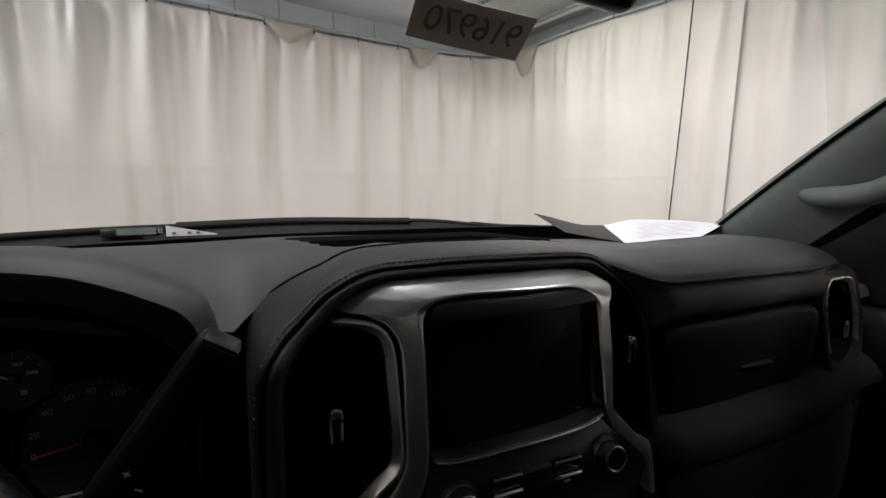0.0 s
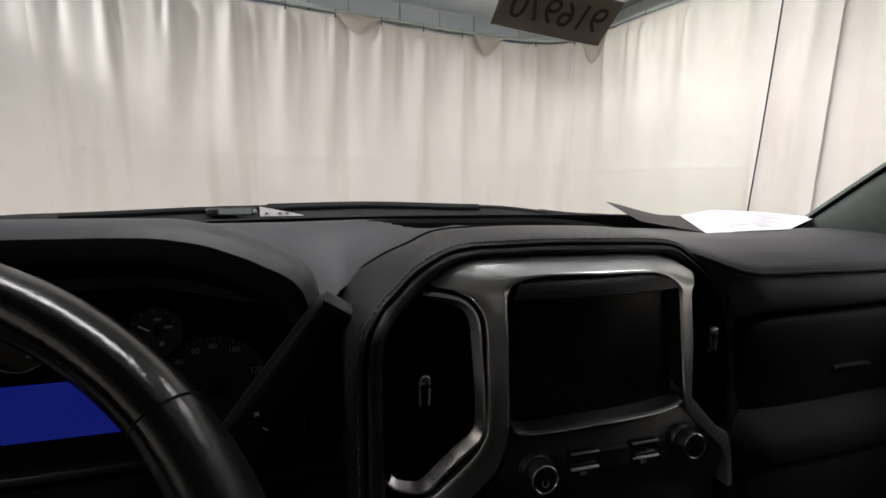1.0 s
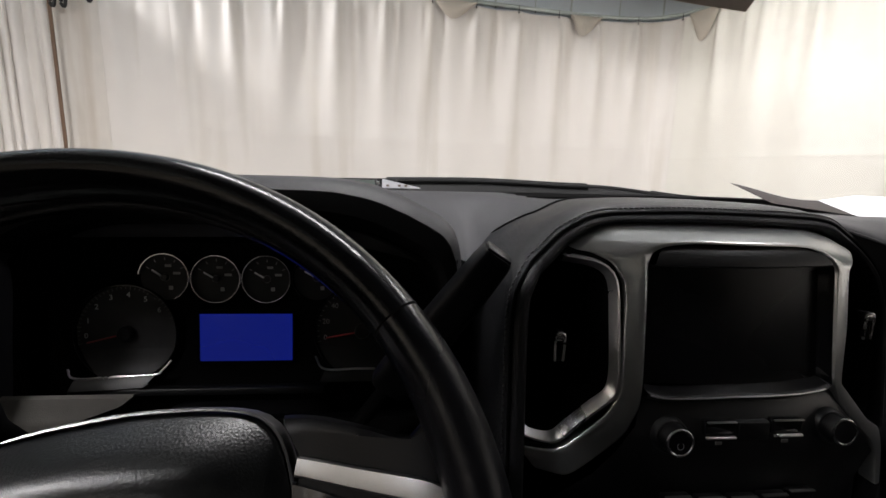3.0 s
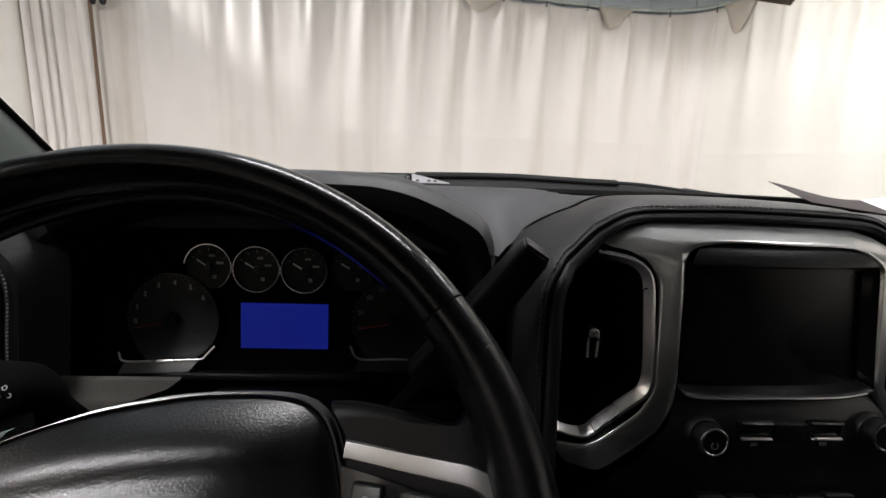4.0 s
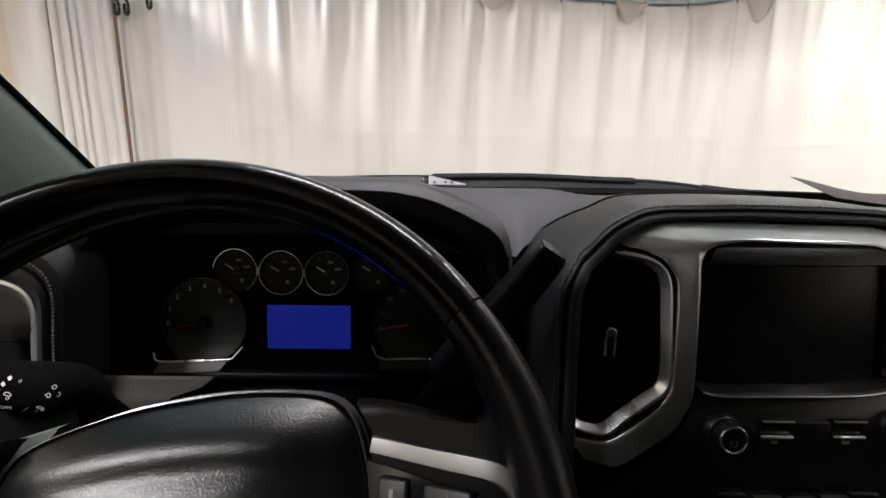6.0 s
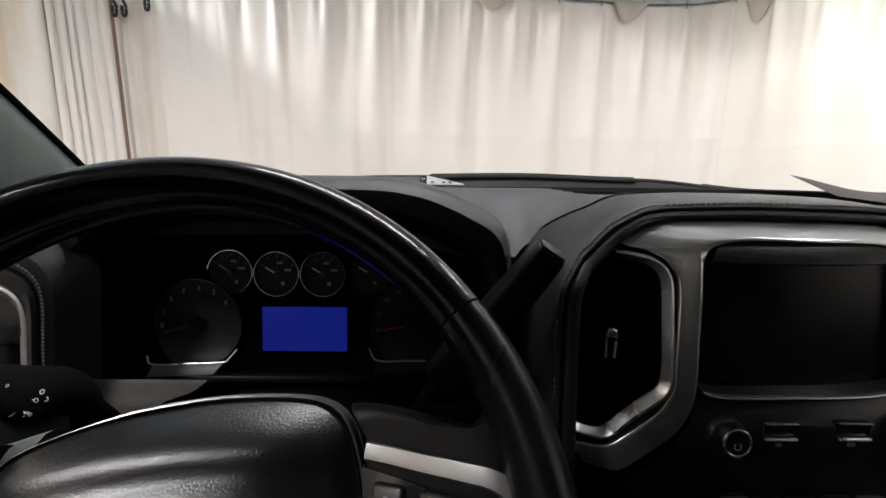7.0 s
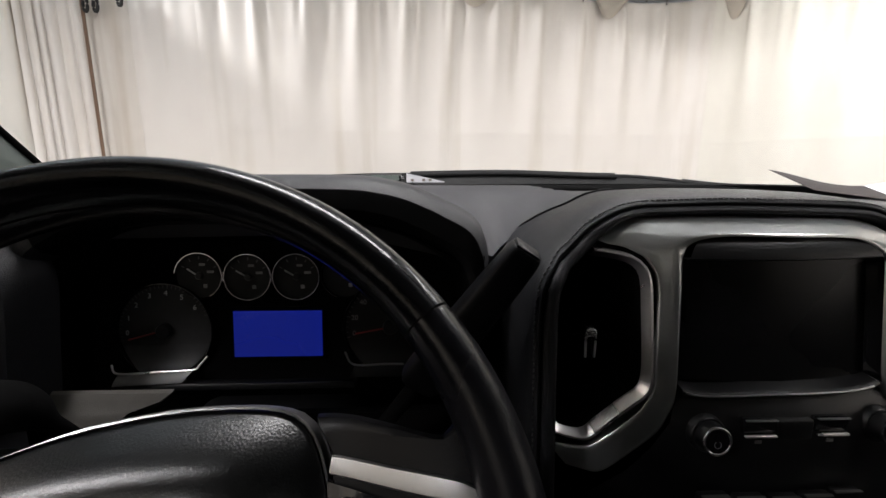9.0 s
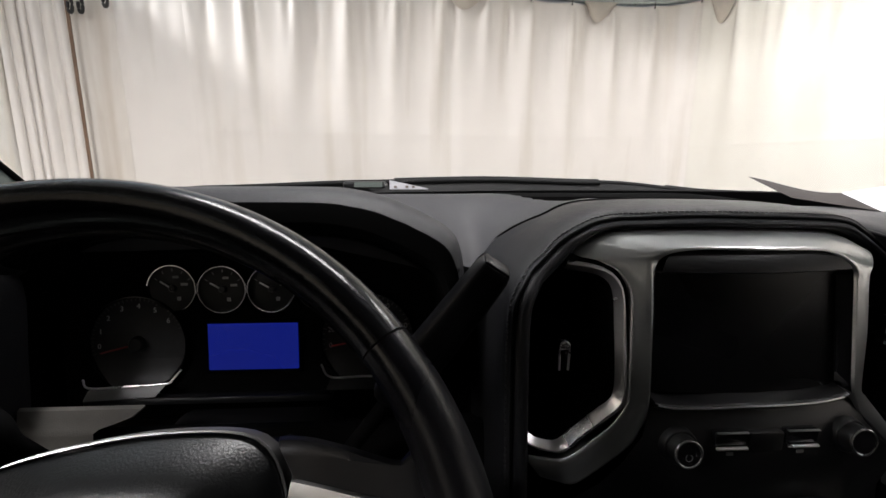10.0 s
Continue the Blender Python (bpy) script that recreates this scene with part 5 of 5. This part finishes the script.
def pad_z(k):
    return -0.046 + 0.036 * (1 - k ** 3.4)


rows = []
for p in loop:
    c = Vector((0, -0.02, 0))
    row = []
    for k in (1.0, 0.995, 0.98, 0.95, 0.91, 0.87, 0.82, 0.77, 0.72, 0.67, 0.62, 0.57, 0.52, 0.47, 0.42, 0.36, 0.3, 0.2, 0.1, 0.02):
        q = c + (p - c) * k
        fold = q.y - 0.030 + 0.9 * q.x * q.x
        crease = (-0.0050 * math.exp(-(fold / 0.0075) ** 2) - 0.0045 * ease((0.006 - fold) / 0.02)) * (1 - k ** 8)
        row.append(Vector((q.x, q.y, pad_z(k) + crease - (0.012 if k == 1.0 else 0))))
    rows.append(row)
part("airbag_pad", wheel_sheet(rows, True), PAD, sw, "pebbled black airbag cover")
# silver line along the top and sides of the pad
seg = loop[:22]
seg = loop[80 - 21:] + seg
rows = []
for p in seg:
    c = Vector((0, -0.02, 0))
    o = (p - c).normalized()
    thin = 1 - 0.5 * ease((-p.x - 0.01) / 0.06)
    rows.append([Vector((*(p + o * (a * thin)).xy, z)) for a, z in ((0.0006, -0.056), (0.0007, -0.0445), (0.0012, -0.0434), (0.0026, -0.0437), (0.0034, -0.0462), (0.0038, -0.058))])
part("pad_trim", wheel_sheet(rows), PAD_TRIM, sw, "satin silver edge of the airbag cover")


def spoke_z(x):
    return lerp(-0.031, 0.010, ease((x - 0.105) / 0.092))


# where the spoke's plate ends beside the pad, by height
EDGE = [(-0.06, 0.106), (-0.03, 0.113), (0.0, 0.1165), (0.0375, 0.1172), (0.043, 0.1140), (0.053, 0.1098), (0.06, 0.108)]


def spoke(side):
    s = side
    rows = []
    for u, sunk in [(0.0, 0.022), (0.0, 0.003), (0.015, 0.0)] + [(k / 16, 0.0) for k in range(1, 17)]:
        top = lerp(0.056, 0.033, ease(u)) + 0.024 * ease((u - 0.72) / 0.28)
        bot = lerp(-0.06, -0.02, ease(u)) - 0.02 * ease((u - 0.75) / 0.25)
        row = []
        for y, d in ((top, -0.022), (top + 0.002, -0.008), (top, -0.002), (top - 0.004, 0.0), (lerp(top, 0.038, 0.5), 0.0), (min(top - 0.005, 0.0375), 0.0), (0.02, 0.0005), (lerp(top, bot, 0.5), 0.001), (bot + 0.004, 0.0), (bot, -0.004), (bot, -0.02)):
            x = lerp(table(EDGE, y), 0.200, u)
            row.append(Vector((s * x, y, spoke_z(x) - 0.002 + d - sunk)))
        rows.append(row)
    sp = part("spoke", wheel_sheet(rows), SPOKE, sw, "black spoke")
    # silver band that runs out along the spoke and turns down beside the rim
    line = smooth_path([(0.1180, 0.0310, 0), (0.1475, 0.0236, 0), (0.1720, 0.0178, 0), (0.1860, 0.0132, 0), (0.1945, 0.004, 0), (0.1970, -0.010, 0), (0.195, -0.035, 0)], 26)
    rows = []
    for i, p in enumerate(line):
        a, c = line[max(0, i - 1)], line[min(25, i + 1)]
        t = (c - a).normalized()
        nn = Vector((-t.y, t.x, 0))
        h = lerp(0.0050, 0.0056, i / 25)
        z = spoke_z(p.x) + 0.001
        rows.append([Vector((s * (p + nn * (h * w)).x, (p + nn * (h * w)).y, z + d)) for w, d in ((1.0, -0.006), (1.0, 0.002), (0.88, 0.0036), (0.0, 0.0040), (-0.70, 0.0036), (-0.92, 0.0022), (-1.0, -0.001), (-1.0, -0.006))])
    part("spoke_trim", wheel_sheet(rows), SPOKE_TRIM, sp, "satin silver band")
    # switch panel below the band
    rows = []
    for u in [k / 10 for k in range(11)]:
        x = lerp(0.115, 0.182, u)
        z = spoke_z(x) + 0.0005
        t = 0.024 - 0.022 * u
        rows.append([Vector((s * x, y, z + d)) for y, d in ((t, -0.004), (t - 0.001, 0.001), (-0.006, 0.0015), (-0.040 + 0.012 * u, 0.001), (-0.042 + 0.012 * u, -0.004))])
    part("switch_panel", wheel_sheet(rows), GLOSS, sp)
    for k, (x, y, w, h) in enumerate(((0.1290, 0.002, 0.020, 0.024), (0.1590, -0.001, 0.030, 0.020), (0.134, -0.026, 0.026, 0.018))):
        z = spoke_z(x) + 0.0035
        rot = math.degrees(math.atan2(spoke_z(x + 0.01) - spoke_z(x - 0.01), 0.02))
        m = LW @ Matrix.Translation((s * x, y, z)) @ pose(0, 0, 0, 0, -s * rot, -s * 10)
        b = part("switch", box(0, 0, 0, w, h, 0.005, 0.0022, 3, m=m), PLASTIC, sp)
        if k == 1:
            tri = [Vector((0.003 * math.cos(radians(q)), 0.0026 * math.sin(radians(q)) + 0.004, 0.0026)) for q in (90, 210, 330)]
            bm = tube([m @ p for p in (tri[0], tri[1], tri[2], tri[0])], 0.0003, 5)
        else:
            bm = box(0, 0.002, 0.0026, w * 0.14, h * 0.34, 0.0004, m=m)
            box(w * 0.16, -0.001, 0.0026, w * 0.10, h * 0.22, 0.0004, m=m, bm=bm)
        part("marking", bm, GREY_MARK, b)


spoke(1)
spoke(-1)
# sloping shoulder of the far spoke behind the pad's corner
shoulder = [[Vector((lerp(a, b, k / 10), lerp(c, d, k / 10), z)) for k in range(11)] for a, c, b, d, z in ((-0.084, 0.0630, -0.170, 0.048, -0.075), (-0.086, 0.0645, -0.172, 0.047, -0.062), (-0.089, 0.0620, -0.172, 0.042, -0.058), (-0.094, 0.0500, -0.174, 0.018, -0.052), (-0.100, 0.038, -0.176, 0.0, -0.054))]
part("spoke_shoulder", wheel_sheet(shoulder), PILLAR, sw, "grey plate behind the airbag cover")
bm = wheel_sheet([[Vector((x, y, z)) for x, z in ((-0.028, -0.05), (-0.026, -0.034), (-0.014, -0.03), (0.014, -0.03), (0.026, -0.034), (0.028, -0.05))] for y in (-0.095, -0.12, -0.16, -0.19)])
part("lower_spoke", bm, PLASTIC, sw)
bm = disc(0.045, 0.06, pose(0, -0.01, -0.11), 32, 0.05, 0.002)
bm.transform(LW)
part("hub", bm, PLASTIC, sw)

# gear lever on the column
lev = thing("gear_lever", "black column gear lever with plus and minus buttons", "gear lever", at=(-0.243, 0.472, 1.31))
tip, root = Vector((-0.2428, 0.474, 1.3105)), Vector((-0.372, 0.525, 1.118))
ax = (tip - root).normalized()
sd = Vector((0.0213, 0.0, -0.0140)).normalized()
fr = ax.cross(sd).normalized()
if fr.y > 0:
    fr = -fr
rows = []
L = (tip - root).length
for u, w, t in ((0.36, 0.0150, 0.010), (0.38, 0.0180, 0.012), (0.42, 0.0185, 0.0135), (0.6, 0.0175, 0.0135), (0.9, 0.0148, 0.0125), (0.975, 0.0136, 0.012), (0.995, 0.0125, 0.011), (1.0, 0.0115, 0.010)):
    p = root + ax * (L * u) - tip
    rows.append([p + sd * (w * math.copysign(abs(math.cos(a)) ** 0.55, math.cos(a))) + fr * (t * math.copysign(abs(math.sin(a)) ** 0.55, math.sin(a))) for a in [2 * math.pi * k / 28 for k in range(28)]])
bm = grid(rows, False, True)
bm.verts.ensure_lookup_table()
bm.faces.new(bm.verts[-28:])
o = Vector((-0.243, 0.472, 1.31))
bm.transform(Matrix.Translation(tip - o))
part("lever_arm", bm, SPOKE, lev)
part("lever_root", tube([root - o, root + ax * (L * 0.42) - o], 0.007, 12), CAVITY, lev)
end = Matrix((sd, fr, ax)).transposed().to_4x4()
part("end_button", box(0, 0, 0, 0.021, 0.017, 0.003, 0.0012, 2, m=Matrix.Translation(tip - o + ax * 0.0005) @ end), SPOKE, lev)
fm = Matrix((sd, ax, fr)).transposed().to_4x4()
for u, sx in ((0.605, -0.004), (0.570, 0.007)):
    c = root + ax * (L * u) - o + fr * 0.0122 + sd * sx
    b = part("shift_button", box(0, 0, 0, 0.009, 0.016, 0.002, 0.0008, 2, m=Matrix.Translation(c) @ fm), GLOSS, lev)
    bm = box(0, 0, 0.0012, 0.0045, 0.0010, 0.0005, m=Matrix.Translation(c) @ fm)
    if sx < 0:
        box(0, 0, 0.0012, 0.0010, 0.0045, 0.0005, m=Matrix.Translation(c) @ fm, bm=bm)
    part("marking", bm, WHITE_MARK, b, "white plus sign" if sx < 0 else "white minus sign")

# turn signal stalk
stk = thing("turn_signal_stalk", "black turn signal stalk with white symbols", "stalk", at=(-0.56, 0.5, 1.15))
pts = [Vector((-0.592, 0.53, 1.08)), Vector((-0.598, 0.495, 1.14)), Vector((-0.604, 0.472, 1.178)), Vector((-0.616, 0.461, 1.197)), Vector((-0.66, 0.456, 1.202)), Vector((-0.71, 0.450, 1.205))]
o = Vector((-0.56, 0.5, 1.15))
line = smooth_path(pts, 80)
stalk_r = lambda u: 0.0070 + 0.0118 * ease((u - 0.47) / 0.15)
part("stalk_arm", tube([p - o for p in line], stalk_r, 22, up=Vector((0, -1, 0))), CAVITY, stk)


def on_stalk(x, z):
    """A pose on the stalk's front, local z towards the driver."""
    i = min(range(80), key=lambda k: abs(line[k].x - x))
    rr, dz = stalk_r(i / 79), z - line[i].z
    dz = max(-0.9 * rr, min(0.9 * rr, dz))
    a = math.degrees(math.asin(dz / rr))
    return Matrix.Translation(Vector((x, line[i].y - math.sqrt(rr * rr - dz * dz) - 0.0010, line[i].z + dz)) - o) @ pose(0, 0, 0, 90 - a, 0, 0) @ pose(0, 0, 0, 0, 0, -8)


for k in range(5):
    part("scale_mark", box(0, 0, 0, 0.0034, 0.0024, 0.0004, m=on_stalk(-0.6595 + 0.0026 * k, 1.2016 + 0.0033 * k) @ pose(0, 0, 0, 0, 0, -35)), WHITE_MARK, stk)
for x, z in ((-0.6475, 1.2034), (-0.6280, 1.1912)):
    m = on_stalk(x, z)
    bm = ring(0.0026, 0.0033, 0.0004, m, 18, 20, 160)
    box(0, 0.0004, 0, 0.0052, 0.0005, 0.0004, m=m, bm=bm)
    box(0.0004, -0.0008, 0, 0.0005, 0.0030, 0.0004, m=m @ pose(0, 0, 0, 0, 0, 35), bm=bm)
    ring(0.0008, 0.0012, 0.0004, m @ pose(0, -0.0017, 0), 12, bm=bm)
    part("symbol", bm, WHITE_MARK, stk)
for x, z in ((-0.6175, 1.2077), (-0.6125, 1.2073), (-0.6200, 1.2027), (-0.6150, 1.2023)):
    m = on_stalk(x, z)
    bm = ring(0.0012, 0.0018, 0.0004, m, 14)
    box(-0.0022, 0, 0, 0.0014, 0.0007, 0.0004, m=m, bm=bm)
    part("symbol", bm, WHITE_MARK, stk)
part("symbol", ring(0.0009, 0.0014, 0.0004, on_stalk(-0.6407, 1.2130), 4), WHITE_MARK, stk)
lettering("OFF", 0.0052, on_stalk(-0.6520, 1.1930), WHITE_MARK, stk, "lettering", 0.0002)
for x, z, w in ((-0.6400, 1.1905, 0.012), (-0.6330, 1.1885, 0.006)):
    part("symbol", box(0, 0, 0, w, 0.0005, 0.0004, m=on_stalk(x, z) @ pose(0, 0, 0, 0, 0, 45)), GREY_MARK, stk)

# ---- things lying about ----
def sheet_thing(name, rows, mat, label, category, t=0.0004):
    return tagged(part(name, thicken(grid(rows), t), mat), label, category)


# brochure open on the dash: one leaf stands up, the other lies flat
fold_near, fold_far = Vector((0.2855, 0.69, 1.3255)), Vector((0.408, 0.87, 1.3365))
tip_far, tip_near = Vector((0.262, 0.896, 1.3625)), Vector((0.261, 0.80, 1.334))
rows = []
for i in range(13):
    u = i / 12
    a, b = tip_near.lerp(tip_far, u), fold_near.lerp(fold_far, u)
    rows.append([a.lerp(b, k / 10) - Vector((0, 0, 0.010 * math.sin(math.pi * k / 10) * (k / 10) * u)) for k in range(11)])
br = thing("brochure", "open paper brochure lying curled on the dashboard", "brochure", at=(0.38, 0.76, 1.33))
o = Matrix.Translation(-Vector((0.38, 0.76, 1.33)))
bm = thicken(grid(rows), 0.0006)
bm.transform(o)
part("cover_leaf", bm, PAPER_GREY, br, "raised grey leaf")
right_near, right_far = Vector((0.501, 0.73, 1.3225)), Vector((0.727, 0.85, 1.3305))
left_far = Vector((0.455, 0.85, 1.3460))


def leaf(u, v):
    a = fold_near.lerp(right_near, v)
    b = fold_far.lerp(left_far, min(1, v / 0.12)).lerp(right_far, max(0, (v - 0.12) / 0.88)) if v > 0 else fold_far
    p = a.lerp(b, u)
    return p + Vector((0, 0, 0.004 * math.sin(math.pi * v) * u - 0.0015 * math.sin(math.pi * min(1, v * 3)) * (1 - u)))


bm = thicken(grid([[leaf(i / 12, k / 24) for k in range(25)] for i in range(13)]), 0.0005)
bm.transform(o)
lf = part("printed_leaf", bm, PAPER, br, "white printed leaf")
for i in range(14):
    v0 = 0.14 + 0.03 * ((i * 7) % 4)
    u0 = 0.14 + 0.055 * i
    for a, b in ((v0, v0 + 0.17 + 0.05 * (i % 3)), (v0 + 0.31, 0.80 - 0.06 * ((i * 5) % 4))):
        rows = [[leaf(u0 + d, lerp(a, b, k / 8)) + Vector((0, 0, 0.0012)) for d in (0, 0.009)] for k in range(9)]
        bm = thicken(grid(rows), 0.0002)
        bm.transform(o)
        part("print_line", bm, INK, lf)

# lot number label stuck to the windshield, seen from behind
lab = thing("windshield_label", "brown-backed number label stuck on the windshield", "label", at=screen_at(0.02, 0.437))
o = screen_at(0.02, 0.437)
X0, X1, S0, S1 = -0.058, 0.097, 0.408, 0.466
bm = thicken(grid([[screen_at(lerp(X0, X1, k / 10), lerp(S0, S1, j / 4) + 0.013 * (0.3 - k / 10) * (1.3 - 0.1 * j)) + Vector((0, -0.0030, -0.0045)) - o for j in range(5)] for k in range(11)]), 0.0004)
part("label_sheet", bm, LABEL, lab)
ex = (screen_at(X1, 0.428) - screen_at(X0, 0.442)).normalized()
ey = (screen_at(0.02, S1) - screen_at(0.02, S0)).normalized()
ey = (ey - ex * ey.dot(ex)).normalized()
ez = ex.cross(ey)
m = Matrix((-ex, ey, -ez)).transposed().to_4x4()
for k, c in enumerate("916970"):
    lettering(c, 0.045, Matrix.Translation(Vector((0, -0.0052, -0.0078)) - ex * ((k - 2.5) * 0.0205)) @ m @ Matrix.Diagonal((0.98, 1.02, 1, 1)), LABEL_INK, lab, "numeral")

# white slip and a dark transponder case at the foot of the windshield
tr = thing("transponder_case", "dark plastic case with a white paper slip at the windshield foot", "case", at=(-0.37, 0.975, 1.341))
part("case", box(-0.03, 0.0, 0.004, 0.075, 0.022, 0.012, 0.003, 3), PLASTIC, tr)
part("case_face", box(-0.022, -0.0114, 0.005, 0.05, 0.001, 0.009), PILLAR, tr, "grey face")
part("bright_catch", box(0.009, -0.0115, 0.005, 0.007, 0.004, 0.006, 0.001, 2), CHROME, tr, "small bright catch")
rows = [[Vector((lerp(0.016, 0.085, u), -0.012 + 0.004 * u, lerp(-0.0035, 0.013 - 0.015 * u, v))) for v in (0, 0.5, 1)] for u in [k / 8 for k in range(9)]]
sl = part("paper_slip", thicken(grid(rows), 0.0005), PAPER, tr, "white wedge of paper")
for u in (0.15, 0.45, 0.62):
    part("print_mark", box(lerp(0.016, 0.085, u), -0.0135 + 0.004 * u, 0.001, 0.005, 0.0006, 0.0035), LABEL_INK, sl)

# windshield wipers parked on the cowl
for x0, x1, back in ((-0.62, 0.06, 0.0), (-0.04, 0.56, 0.012)):
    wp = thing("wiper", "black windshield wiper parked at the glass foot", "wiper", "windshield wipers", at=(x0, screen_base(x0)[0], 1.34))
    o = Vector((x0, screen_base(x0)[0], 1.34))
    pts = [Vector((lerp(x0, x1, u), screen_base(lerp(x0, x1, u))[0] + 0.02 + back, table(COWL_Z, lerp(x0, x1, u)) + 0.012)) - o for u in [k / 20 for k in range(21)]]
    part("blade", tube(pts, 0.0045, 8), RUBBER, wp)
    part("arm", tube([p + Vector((0, 0.008, 0.003)) for p in pts[8:]], 0.004, 8), RUBBER, wp)
